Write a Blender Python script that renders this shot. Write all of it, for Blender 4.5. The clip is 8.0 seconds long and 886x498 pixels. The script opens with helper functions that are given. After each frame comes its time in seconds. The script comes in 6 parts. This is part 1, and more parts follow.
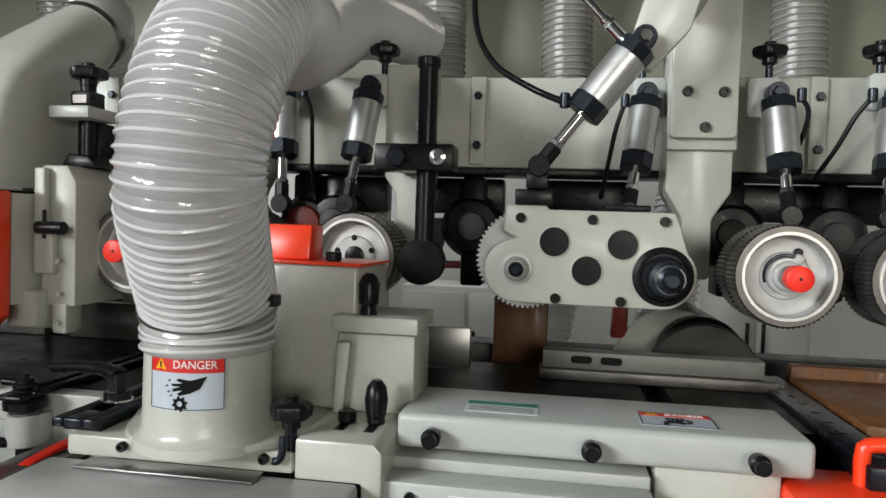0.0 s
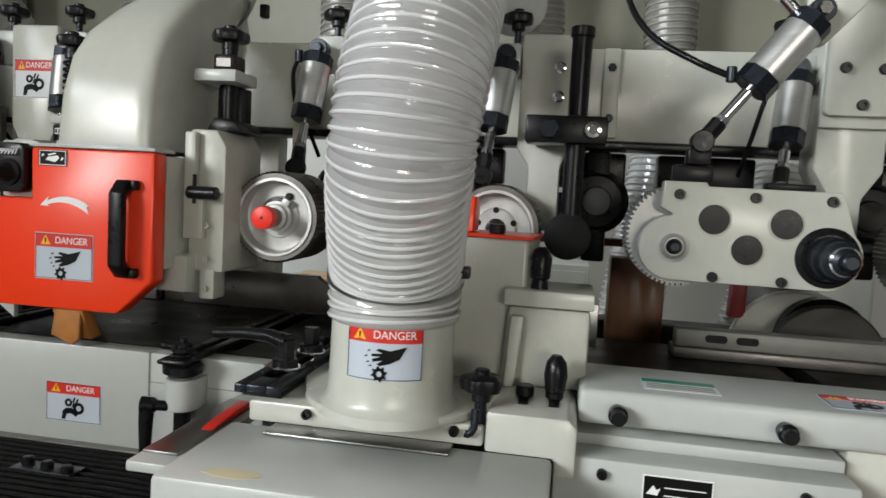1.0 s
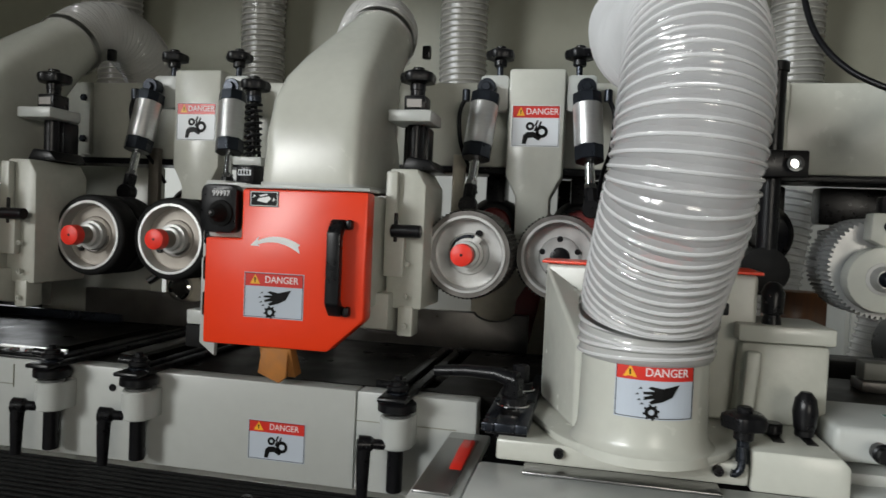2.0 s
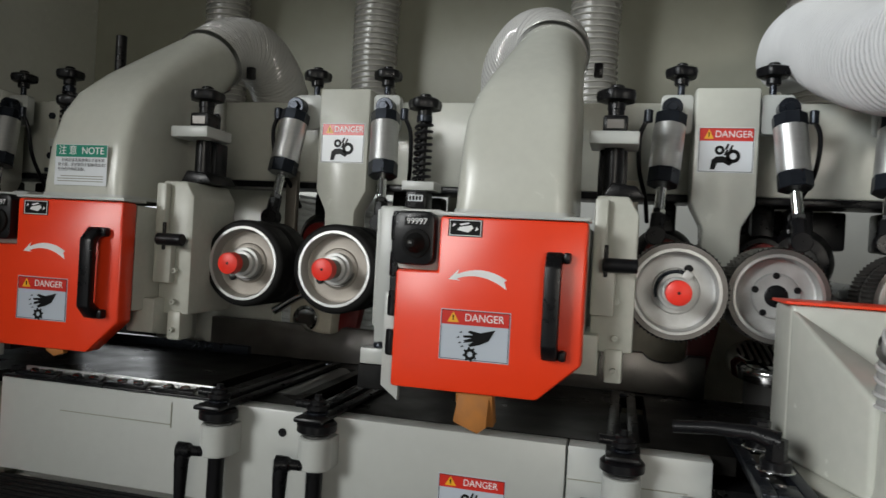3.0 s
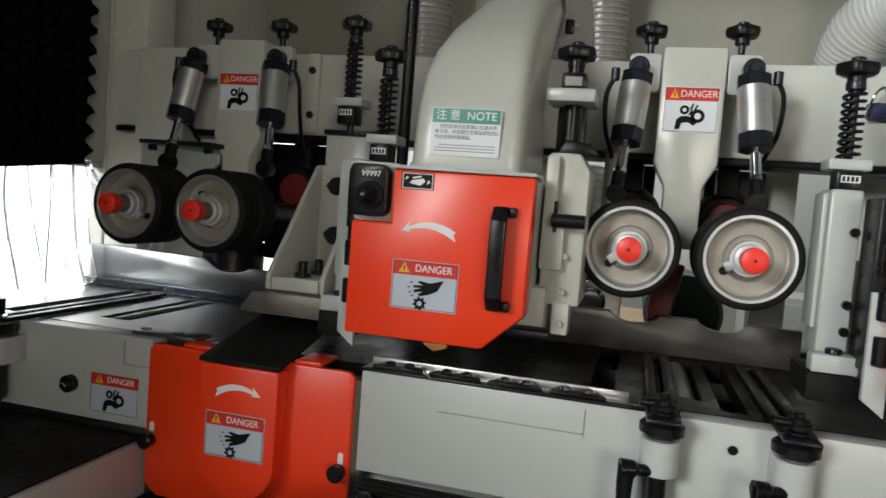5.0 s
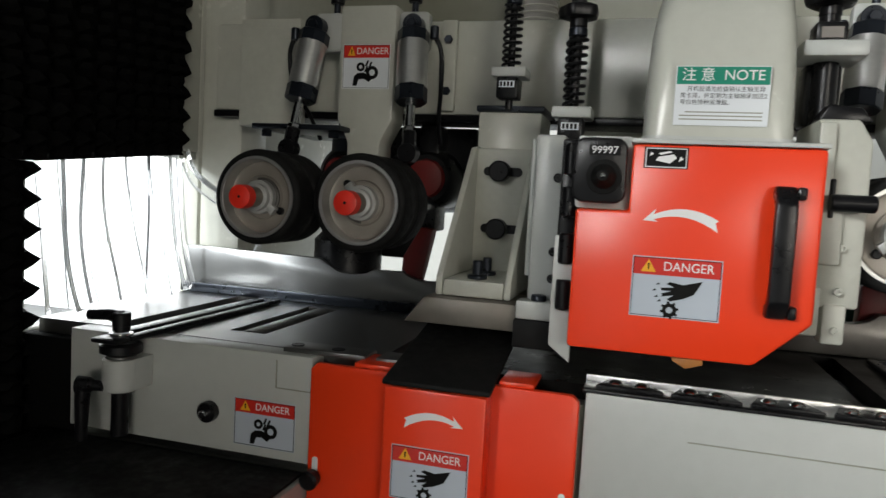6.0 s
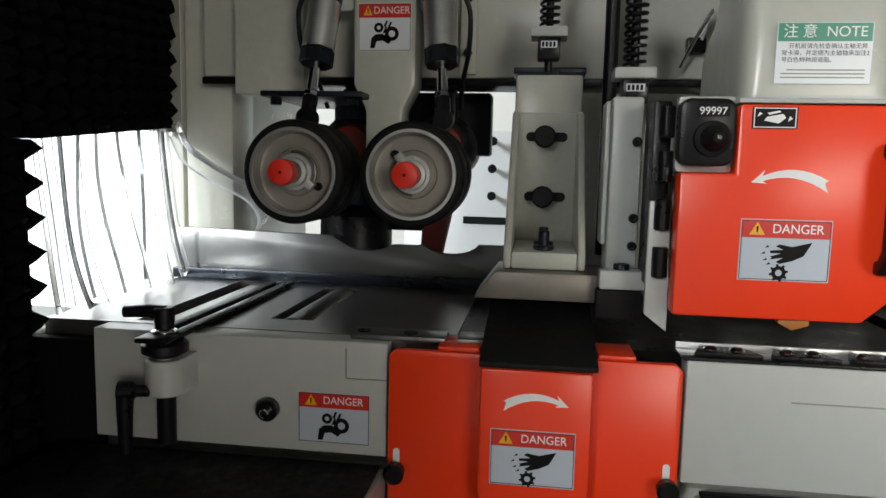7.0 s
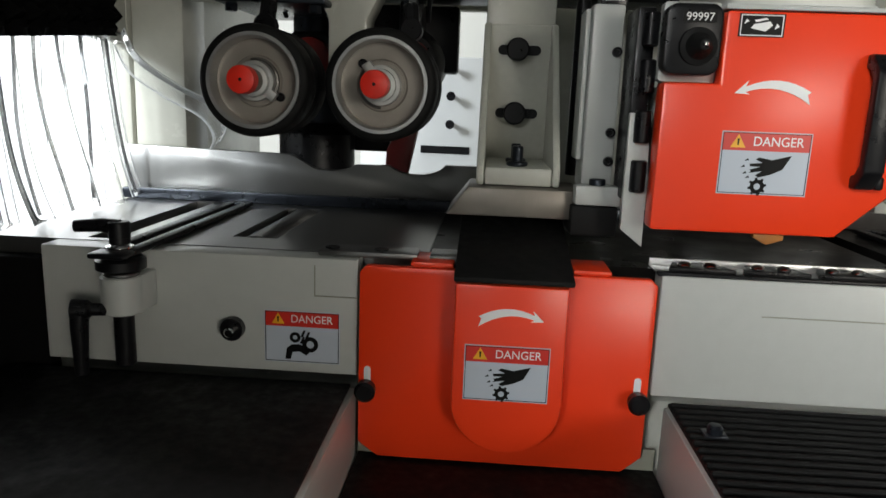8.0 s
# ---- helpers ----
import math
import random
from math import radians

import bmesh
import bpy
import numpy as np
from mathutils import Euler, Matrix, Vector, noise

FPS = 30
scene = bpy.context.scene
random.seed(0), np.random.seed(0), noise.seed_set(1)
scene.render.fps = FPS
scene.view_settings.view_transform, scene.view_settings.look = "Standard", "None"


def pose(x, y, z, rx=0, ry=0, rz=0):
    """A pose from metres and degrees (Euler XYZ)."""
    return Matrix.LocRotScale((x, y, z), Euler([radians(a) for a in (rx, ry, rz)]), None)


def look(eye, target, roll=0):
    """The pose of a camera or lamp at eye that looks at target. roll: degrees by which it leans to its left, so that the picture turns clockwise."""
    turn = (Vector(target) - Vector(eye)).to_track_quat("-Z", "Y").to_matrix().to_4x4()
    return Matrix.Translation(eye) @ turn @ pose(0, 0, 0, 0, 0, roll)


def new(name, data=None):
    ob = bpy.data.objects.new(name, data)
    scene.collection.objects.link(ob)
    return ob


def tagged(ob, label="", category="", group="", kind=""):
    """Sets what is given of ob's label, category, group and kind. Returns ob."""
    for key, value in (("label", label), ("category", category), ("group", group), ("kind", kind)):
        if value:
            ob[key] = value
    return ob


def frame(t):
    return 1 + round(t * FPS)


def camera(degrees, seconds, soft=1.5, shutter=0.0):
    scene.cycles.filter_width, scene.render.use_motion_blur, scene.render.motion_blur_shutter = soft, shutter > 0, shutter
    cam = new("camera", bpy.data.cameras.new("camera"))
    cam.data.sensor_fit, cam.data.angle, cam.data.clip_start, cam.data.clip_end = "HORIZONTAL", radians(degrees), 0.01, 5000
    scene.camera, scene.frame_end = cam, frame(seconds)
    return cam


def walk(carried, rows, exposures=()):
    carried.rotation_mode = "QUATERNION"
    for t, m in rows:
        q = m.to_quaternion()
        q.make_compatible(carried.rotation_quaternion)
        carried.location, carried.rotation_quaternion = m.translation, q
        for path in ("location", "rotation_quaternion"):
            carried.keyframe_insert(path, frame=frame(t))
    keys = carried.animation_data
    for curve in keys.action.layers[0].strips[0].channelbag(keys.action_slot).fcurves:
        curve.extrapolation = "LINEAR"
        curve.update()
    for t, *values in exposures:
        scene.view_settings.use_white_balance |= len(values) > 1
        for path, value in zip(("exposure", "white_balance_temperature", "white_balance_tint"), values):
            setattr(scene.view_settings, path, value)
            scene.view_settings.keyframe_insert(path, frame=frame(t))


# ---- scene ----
cam = camera(64.5, 8.0, shutter=0.16)
PATH = [
    (0, (-0.018, 0.001, 1.082), (-0.33, 1.975, 1.005), 1.8),
    (0.5, (-0.127, -0.014, 1.067), (-0.362, 1.971, 0.985), 2.0),
    (1, (-0.224, -0.02, 1.073), (-0.569, 1.943, 0.917), 3.2),
    (1.2, (-0.269, -0.021, 1.068), (-0.63, 1.938, 0.886), 3.4),
    (2.3, (-0.563, -0.085, 1.063), (-0.988, 1.869, 1.026), 2.4),
    (2.5, (-0.611, -0.085, 1.06), (-1.069, 1.861, 1.016), 3.4),
    (3, (-0.754, -0.027, 1.065), (-1.251, 1.91, 1.063), 3.2),
    (3.5, (-0.887, 0.026, 1.066), (-1.445, 1.946, 1.034), 4.3),
    (4, (-1.043, 0.035, 1.071), (-1.521, 1.976, 1.043), 4.6),
    (4.5, (-1.225, -0.011, 1.085), (-1.699, 1.93, 1.008), 2.8),
    (5, (-1.357, -0.033, 1.066), (-1.88, 1.893, 0.937), 4.5),
    (5.2, (-1.408, -0.02, 1.058), (-1.963, 1.896, 0.923), 4.5),
    (6.3, (-1.758, 0.101, 1.037), (-2.256, 2.032, 0.874), 1.8),
    (6.5, (-1.809, 0.109, 1.041), (-2.239, 2.054, 0.864), 0.7),
    (7, (-1.894, 0.082, 1.034), (-2.156, 2.051, 0.801), 1.3),
    (7.5, (-1.92, 0.079, 1.02), (-2.089, 2.049, 0.719), 2.0),
    (8, (-1.922, 0.104, 1.003), (-2.037, 2.058, 0.596), 2.2),
]
walk(cam, [(t, look(eye, target, roll)) for t, eye, target, roll in PATH], exposures=[(0.0, 0.14), (1.2, 0.06), (2.3, -0.2), (3.2, -0.12), (4.5, 0.24), (5.2, 0.34), (6.3, 0.5), (8.0, 0.5)])

# ---- light: an industrial hall lit by area lamps, two of them added fill ----
world = bpy.data.worlds.new("hall_sky")
scene.world = world
world.use_nodes = True
wn = world.node_tree
sky = wn.nodes.new("ShaderNodeTexSky")
sky.sky_type, sky.sun_disc = "NISHITA", False
sky.sun_elevation, sky.sun_rotation = radians(40), radians(200)
wn.links.new(sky.outputs[0], wn.nodes["Background"].inputs[0])
wn.nodes["Background"].inputs[1].default_value = 0.08
scene.view_settings.exposure = 0.0


def area_lamp(name, eye, target, sx, sy, watts, color=(1, 1, 1)):
    data = bpy.data.lights.new(name, "AREA")
    data.shape, data.size, data.size_y, data.energy, data.color = "RECTANGLE", sx, sy, watts, color
    ob = new(name, data)
    ob.matrix_world = look(eye, target)
    return ob


area_lamp("high_window_light", (-8.6, -5.2, 4.3), (-0.6, 0.95, 1.1), 3.2, 2.0, 860, (0.90, 0.96, 1.0))
area_lamp("gate_light", (-5.0, -6.6, 3.3), (-0.9, 0.95, 1.0), 2.6, 1.8, 560, (0.97, 0.985, 0.97))
# Warm fill added from the right; wall_south holds no window.
area_lamp("south_fill_light", (2.2, -6.6, 1.9), (0.0, 1.0, 1.2), 2.4, 1.2, 125, (1.0, 0.95, 0.85))
# Added lamp without a fixture, to brighten what stands behind the machine.
area_lamp("rear_fill_light", (-0.8, 1.75, 7.3), (-0.8, 1.8, 0), 6.0, 0.5, 180, (1.0, 0.99, 0.97))
area_lamp("north_window_light", (-5.8, 4.25, 1.8), (-2.2, 1.0, 0.9), 3.6, 3.0, 90, (0.97, 0.99, 1.0))


# ---- materials ----
def mat(name, color, rough=0.5, metal=0.0, vary=0.12, scale=30.0, bump=0.02, stain=0.0, stain_color=(0.1, 0.08, 0.05), coat=0.0, stretch=None, spec=0.5):
    m = bpy.data.materials.new(name)
    m.use_nodes = True
    nt = m.node_tree
    n, l = nt.nodes, nt.links
    b = n["Principled BSDF"]
    tc = n.new("ShaderNodeTexCoord")
    mp = n.new("ShaderNodeMapping")
    l.new(tc.outputs["Object"], mp.inputs[0])
    if stretch:
        mp.inputs["Scale"].default_value = stretch
    n1 = n.new("ShaderNodeTexNoise")
    n1.inputs["Scale"].default_value, n1.inputs["Detail"].default_value = scale, 6
    n2 = n.new("ShaderNodeTexNoise")
    n2.inputs["Scale"].default_value, n2.inputs["Detail"].default_value = scale * 0.15, 4
    for k in (n1, n2):
        l.new(mp.outputs[0], k.inputs["Vector"])
    add = n.new("ShaderNodeMath")
    add.operation = "ADD"
    l.new(n1.outputs["Fac"], add.inputs[0])
    l.new(n2.outputs["Fac"], add.inputs[1])
    ramp = n.new("ShaderNodeMapRange")
    ramp.inputs["From Min"].default_value, ramp.inputs["From Max"].default_value = 0.6, 1.4
    ramp.inputs["To Min"].default_value, ramp.inputs["To Max"].default_value = 1 - vary, 1 + vary
    l.new(add.outputs[0], ramp.inputs["Value"])
    hsv = n.new("ShaderNodeHueSaturation")
    hsv.inputs["Color"].default_value = (*color, 1)
    l.new(ramp.outputs[0], hsv.inputs["Value"])
    out = hsv.outputs[0]
    if stain:
        n3 = n.new("ShaderNodeTexNoise")
        n3.inputs["Scale"].default_value, n3.inputs["Detail"].default_value, n3.inputs["Roughness"].default_value = 9, 8, 0.7
        l.new(mp.outputs[0], n3.inputs["Vector"])
        r3 = n.new("ShaderNodeMapRange")
        r3.inputs["From Min"].default_value, r3.inputs["From Max"].default_value, r3.inputs["To Max"].default_value = 0.56, 0.72, stain
        l.new(n3.outputs["Fac"], r3.inputs["Value"])
        mx = n.new("ShaderNodeMixRGB")
        mx.inputs[2].default_value = (*stain_color, 1)
        l.new(r3.outputs[0], mx.inputs[0])
        l.new(out, mx.inputs[1])
        out = mx.outputs[0]
    l.new(out, b.inputs["Base Color"])
    rr = n.new("ShaderNodeMapRange")
    rr.inputs["From Min"].default_value, rr.inputs["From Max"].default_value = 0.6, 1.4
    rr.inputs["To Min"].default_value, rr.inputs["To Max"].default_value = max(0.03, rough * (1 - 1.6 * vary)), min(1, rough * (1 + 1.6 * vary))
    l.new(add.outputs[0], rr.inputs["Value"])
    l.new(rr.outputs[0], b.inputs["Roughness"])
    b.inputs["Metallic"].default_value = metal
    b.inputs["Specular IOR Level"].default_value = spec
    b.inputs["Coat Weight"].default_value = coat
    b.inputs["Coat Roughness"].default_value = 0.15
    if bump:
        bp = n.new("ShaderNodeBump")
        bp.inputs["Strength"].default_value, bp.inputs["Distance"].default_value = bump * 5, 0.002
        l.new(n1.outputs["Fac"], bp.inputs["Height"])
        l.new(bp.outputs[0], b.inputs["Normal"])
    return m


def pvc(name, color, clear, rough=0.12, milk=0.35, ior=1.52):
    """Milky soft plastic: part of the light goes straight through, part is scattered, with a glossy skin."""
    m = mat(name, color, 0.6, vary=0.08, scale=18, bump=0.0, spec=0.0)
    n, l = m.node_tree.nodes, m.node_tree.links
    b, out = n["Principled BSDF"], n["Material Output"]
    tr = n.new("ShaderNodeBsdfTransparent")
    tl = n.new("ShaderNodeBsdfTranslucent")
    gl = n.new("ShaderNodeBsdfGlossy")
    fr = n.new("ShaderNodeFresnel")
    fr.inputs["IOR"].default_value = ior
    tl.inputs[0].default_value = (*color, 1)
    gl.inputs["Color"].default_value = (1, 1, 1, 1)
    gl.inputs["Roughness"].default_value = rough
    m1, m2, m3 = n.new("ShaderNodeMixShader"), n.new("ShaderNodeMixShader"), n.new("ShaderNodeMixShader")
    m1.inputs[0].default_value, m2.inputs[0].default_value = milk, clear
    l.new(b.outputs[0], m1.inputs[1])
    l.new(tl.outputs[0], m1.inputs[2])
    l.new(m1.outputs[0], m2.inputs[1])
    l.new(tr.outputs[0], m2.inputs[2])
    l.new(fr.outputs[0], m3.inputs[0])
    l.new(m2.outputs[0], m3.inputs[1])
    l.new(gl.outputs[0], m3.inputs[2])
    l.new(m3.outputs[0], out.inputs[0])
    return m


def glow(name, color, strength):
    m = bpy.data.materials.new(name)
    m.use_nodes = True
    b = m.node_tree.nodes["Principled BSDF"]
    b.inputs["Base Color"].default_value = (*color, 1)
    b.inputs["Emission Color"].default_value = (*color, 1)
    b.inputs["Emission Strength"].default_value = strength
    return m


PAINT = mat("machine_paint", (0.52, 0.525, 0.47), 0.26, vary=0.05, scale=60, bump=0.012, stain=0.03, stain_color=(0.3, 0.28, 0.22))
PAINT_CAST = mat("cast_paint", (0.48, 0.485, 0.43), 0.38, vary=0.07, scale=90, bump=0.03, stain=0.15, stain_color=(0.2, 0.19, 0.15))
PAINT_WHITE = mat("pale_paint", (0.46, 0.475, 0.455), 0.33, vary=0.04, scale=50, bump=0.01, stain=0.06, stain_color=(0.3, 0.28, 0.2))
# Darker copy of the machine paint: shade of enclosure and recesses in its colour.
PAINT_DIM = mat("dimmed_paint", (0.26, 0.26, 0.21), 0.5, vary=0.08, scale=20, bump=0.015)
RED = mat("orange_red_paint", (0.90, 0.052, 0.011), 0.32, vary=0.025, scale=25, bump=0.003)
RED_CAP = mat("red_plastic", (0.85, 0.03, 0.014), 0.4, vary=0.08, scale=80, bump=0.01)
DARK_RED = mat("dark_red_cast", (0.16, 0.010, 0.009), 0.45, vary=0.2, scale=40, bump=0.03)
BLACK = mat("black_plastic", (0.006, 0.006, 0.007), 0.32, vary=0.2, scale=120, bump=0.01, spec=0.25)
RUBBER = mat("black_rubber", (0.009, 0.009, 0.009), 0.6, vary=0.25, scale=80, bump=0.03, spec=0.15)
FOAM = mat("black_foam", (0.004, 0.004, 0.004), 0.98, vary=0.3, scale=150, bump=0.06, spec=0.03)
BLUED = mat("blued_steel", (0.018, 0.022, 0.030), 0.3, 0.6, vary=0.15, scale=80)
OILED = mat("oiled_table", (0.008, 0.0075, 0.007), 0.34, 0.0, vary=0.35, scale=14, bump=0.01, stain=0.5, stain_color=(0.006, 0.005, 0.005), spec=0.06)
STEEL_DARK = mat("dull_steel", (0.17, 0.16, 0.15), 0.4, 0.8, vary=0.25, scale=30, bump=0.02, stain=0.4, stain_color=(0.08, 0.06, 0.05))
STEEL = mat("ground_steel", (0.27, 0.27, 0.265), 0.33, 0.95, vary=0.05, scale=22, bump=0.004, stain=0.15, stain_color=(0.33, 0.33, 0.32))
CHROME = mat("bright_chrome", (0.72, 0.72, 0.72), 0.12, 1.0, vary=0.05)
ALU = mat("aluminium", (0.62, 0.62, 0.61), 0.36, 0.85, vary=0.08, scale=50, stretch=(1, 1, 6))
ROLL_STEEL = mat("roller_steel", (0.50, 0.50, 0.49), 0.5, 0.55, vary=0.24, scale=45, bump=0.05, stain=0.4, stain_color=(0.22, 0.19, 0.15))
DULL_BAR = mat("dull_grey_bar", (0.20, 0.20, 0.18), 0.5, 0.3, vary=0.15, scale=40, bump=0.02, stain=0.3, stain_color=(0.10, 0.09, 0.07))
SHAFT = mat("shaft_steel", (0.20, 0.18, 0.155), 0.42, 0.6, vary=0.15, scale=60, bump=0.01)
RIM = mat("roller_rim", (0.33, 0.30, 0.265), 0.5, 0.5, vary=0.15, scale=40, bump=0.03, stain=0.35, stain_color=(0.2, 0.17, 0.14))
BROWN = mat("rusty_wood", (0.14, 0.055, 0.018), 0.5, vary=0.5, scale=25, bump=0.05, stretch=(4, 4, 0.5))
LEATHER = mat("tan_leather_flap", (0.36, 0.14, 0.03), 0.6, vary=0.35, scale=45, bump=0.06)
HOSE_WALL = pvc("hose_wall", (0.93, 0.925, 0.93), 0.40, 0.08, 0.55)
HOSE_CLEAR = pvc("clear_hose_wall", (0.84, 0.83, 0.80), 0.42, 0.08)
HOSE_RIB = pvc("hose_rib", (0.90, 0.90, 0.90), 0.06, 0.10)
OLD_WALL = pvc("grey_hose_wall", (0.42, 0.41, 0.38), 0.35, 0.3)
OLD_RIB = pvc("grey_hose_rib", (0.52, 0.51, 0.47), 0.1, 0.3)
CLEAR = pvc("clear_strip", (0.95, 0.96, 0.97), 0.92, 0.06, 0.9, 1.08)
STRIP_EDGE = mat("strip_edge", (0.70, 0.72, 0.73), 0.2, vary=0.05, bump=0)
LABEL_WHITE = mat("label_white", (0.72, 0.75, 0.78), 0.3, vary=0.03, scale=10, bump=0)
# The white sticker field again, with weaker light put into the colour.
LABEL_SHADED = mat("label_shaded", (0.50, 0.55, 0.62), 0.25, vary=0.04, scale=10, bump=0)
LABEL_RED = mat("label_red", (0.62, 0.03, 0.02), 0.3, vary=0.04, scale=10, bump=0)
LABEL_GREEN = mat("label_green", (0.0, 0.22, 0.14), 0.3, vary=0.04, scale=10, bump=0)
INK = mat("label_ink", (0.006, 0.006, 0.006), 0.4, vary=0.1, bump=0, spec=0.12)
YELLOW = mat("label_yellow", (0.85, 0.42, 0.02), 0.35, vary=0.04, bump=0)
WHITE_INK = mat("white_ink", (0.82, 0.82, 0.82), 0.4, vary=0.03, bump=0)
# For the unseen walls and ceiling, dark so that they bounce little light.
HALL_DARK = mat("hall_low_bounce", (0.10, 0.10, 0.095), 0.8, vary=0.05, scale=3, bump=0.02)
DARK_CAST = mat("dark_casting", (0.035, 0.034, 0.032), 0.5, vary=0.25, scale=40, bump=0.03)
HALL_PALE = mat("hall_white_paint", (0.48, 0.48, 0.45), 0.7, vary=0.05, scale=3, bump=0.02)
CONCRETE = mat("concrete_floor", (0.13, 0.135, 0.13), 0.6, vary=0.2, scale=4, bump=0.03, stain=0.3)
CREAM_CAST = mat("cream_casting", (0.62, 0.58, 0.48), 0.4, vary=0.15, scale=40, bump=0.03, stain=0.3, stain_color=(0.25, 0.21, 0.15))
REAR_WHITE = mat("white_cover_paint", (0.54, 0.55, 0.55), 0.35, vary=0.03, scale=8, bump=0.004)
DAYLIGHT = glow("daylight_pane", (0.96, 0.98, 1.0), 0.95)


# ---- mesh helpers ----
ORIGIN = {}


def thing(name, at, label, category, group="", kind=""):
    ob = new(name)
    ob.location = at
    ob.empty_display_size = 0.05
    ORIGIN[ob] = Vector(at)
    return tagged(ob, label, category, group, kind)


def part(name, bm, material, parent, label="", smooth=True):
    o = ORIGIN.get(parent, Vector((0, 0, 0))) if parent else Vector((0, 0, 0))
    bmesh.ops.translate(bm, verts=bm.verts, vec=-o)
    me = bpy.data.meshes.new(name)
    bm.to_mesh(me)
    bm.free()
    if smooth:
        me.shade_smooth()
        me.set_sharp_from_angle(angle=radians(38))
    me.materials.append(material)
    ob = new(name, me)
    if parent:
        ob.parent = parent
    ORIGIN[ob] = o
    return tagged(ob, label) if label else ob


def structure(name, bm, material, label, category):
    ob = part(name, bm, material, None)
    return tagged(ob, label, category, kind="structure")


def box(x0, x1, y0, y1, z0, z1, bev=0.003, seg=2):
    bm = bmesh.new()
    bmesh.ops.create_cube(bm, size=1)
    bmesh.ops.scale(bm, vec=(x1 - x0, y1 - y0, z1 - z0), verts=bm.verts)
    bmesh.ops.translate(bm, vec=((x0 + x1) / 2, (y0 + y1) / 2, (z0 + z1) / 2), verts=bm.verts)
    if bev:
        bmesh.ops.bevel(bm, geom=bm.edges[:], offset=min(bev, 0.45 * min(x1 - x0, y1 - y0, z1 - z0)), segments=seg, affect="EDGES", profile=0.5)
    return bm


def merge(*bms):
    out = bms[0]
    for b in bms[1:]:
        me = bpy.data.meshes.new("tmp")
        b.to_mesh(me)
        out.from_mesh(me)
        b.free()
        bpy.data.meshes.remove(me)
    return out


def turned(p0, p1, profile, seg=32, ends=True):
    """A turned body about the line p0-p1: profile rows of (distance along, radius)."""
    p0, p1 = Vector(p0), Vector(p1)
    q = (p1 - p0).normalized().to_track_quat("Z", "Y").to_matrix()
    bm = bmesh.new()
    rings = []
    for h, r in profile:
        rings.append([bm.verts.new(p0 + q @ Vector((r * math.cos(2 * math.pi * i / seg), r * math.sin(2 * math.pi * i / seg), h))) for i in range(seg)])
    for a, b in zip(rings, rings[1:]):
        for i in range(seg):
            bm.faces.new((a[i], a[(i + 1) % seg], b[(i + 1) % seg], b[i]))
    if ends:
        bm.faces.new(rings[0][::-1])
        bm.faces.new(rings[-1])
    return bm


def rod(p0, p1, r, seg=24, bev=None):
    d = (Vector(p1) - Vector(p0)).length
    c = min(bev if bev is not None else 0.0015, r * 0.4, d * 0.3)
    return turned(p0, p1, [(0, r - c), (c, r), (d - c, r), (d, r - c)], seg)


def plate(pts, y0, y1, bev=0.003):
    """A flat plate with the outline pts in (x, z), from y0 to y1."""
    bm = bmesh.new()
    v = [bm.verts.new((x, y0, z)) for x, z in pts]
    f = bm.faces.new(v)
    r = bmesh.ops.extrude_face_region(bm, geom=[f])
    bmesh.ops.translate(bm, verts=[e for e in r["geom"] if isinstance(e, bmesh.types.BMVert)], vec=(0, y1 - y0, 0))
    bmesh.ops.recalc_face_normals(bm, faces=bm.faces[:])
    if bev:
        bmesh.ops.bevel(bm, geom=bm.edges[:], offset=bev, segments=2, affect="EDGES", profile=0.5)
    return bm


def rounded(x0, x1, z0, z1, r, n=5):
    out = []
    for cx, cz, a in ((x1 - r, z0 + r, -90), (x1 - r, z1 - r, 0), (x0 + r, z1 - r, 90), (x0 + r, z0 + r, 180)):
        out += [(cx + r * math.cos(radians(a + 90 * i / n)), cz + r * math.sin(radians(a + 90 * i / n))) for i in range(n + 1)]
    return out


def smooth_path(pts, step):
    pts = [Vector(p) for p in pts]
    ext = [pts[0] * 2 - pts[1]] + pts + [pts[-1] * 2 - pts[-2]]
    fine = []
    for i in range(1, len(ext) - 2):
        a, b, c, d = ext[i - 1 : i + 3]
        n = max(8, int(3 * (c - b).length / step) + 1)
        for k in range(n):
            t = k / n
            fine.append(0.5 * (2 * b + (c - a) * t + (2 * a - 5 * b + 4 * c - d) * t * t + (3 * b - a - 3 * c + d) * t**3))
    fine.append(pts[-1])
    out, need = [fine[0]], step
    for a, b in zip(fine, fine[1:]):
        d, done = (b - a).length, 0.0
        while d - done >= need > 0:
            done += need
            out.append(a.lerp(b, done / d))
            need = step
        need -= d - done
    return out


def frames_along(line):
    up = Vector((0.3, 1, 0.2)).normalized()
    out = []
    for i, p in enumerate(line):
        d = (line[min(i + 1, len(line) - 1)] - line[max(i - 1, 0)]).normalized()
        u = (up - d * up.dot(d)).normalized()
        up = u
        out.append((p, u, d.cross(u)))
    return out


def tube(line, radius, seg=28, cap=False):
    """A tube along points; radius is a number or a function of the ring's index."""
    bm = bmesh.new()
    rings = []
    for k, (p, u, v) in enumerate(frames_along(line)):
        r = radius(k) if callable(radius) else radius
        rings.append([bm.verts.new(p + u * (r * math.cos(2 * math.pi * i / seg)) + v * (r * math.sin(2 * math.pi * i / seg))) for i in range(seg)])
    for a, b in zip(rings, rings[1:]):
        for i in range(seg):
            bm.faces.new((a[i], a[(i + 1) % seg], b[(i + 1) % seg], b[i]))
    if cap:
        bm.faces.new(rings[0][::-1])
        bm.faces.new(rings[-1])
    return bm


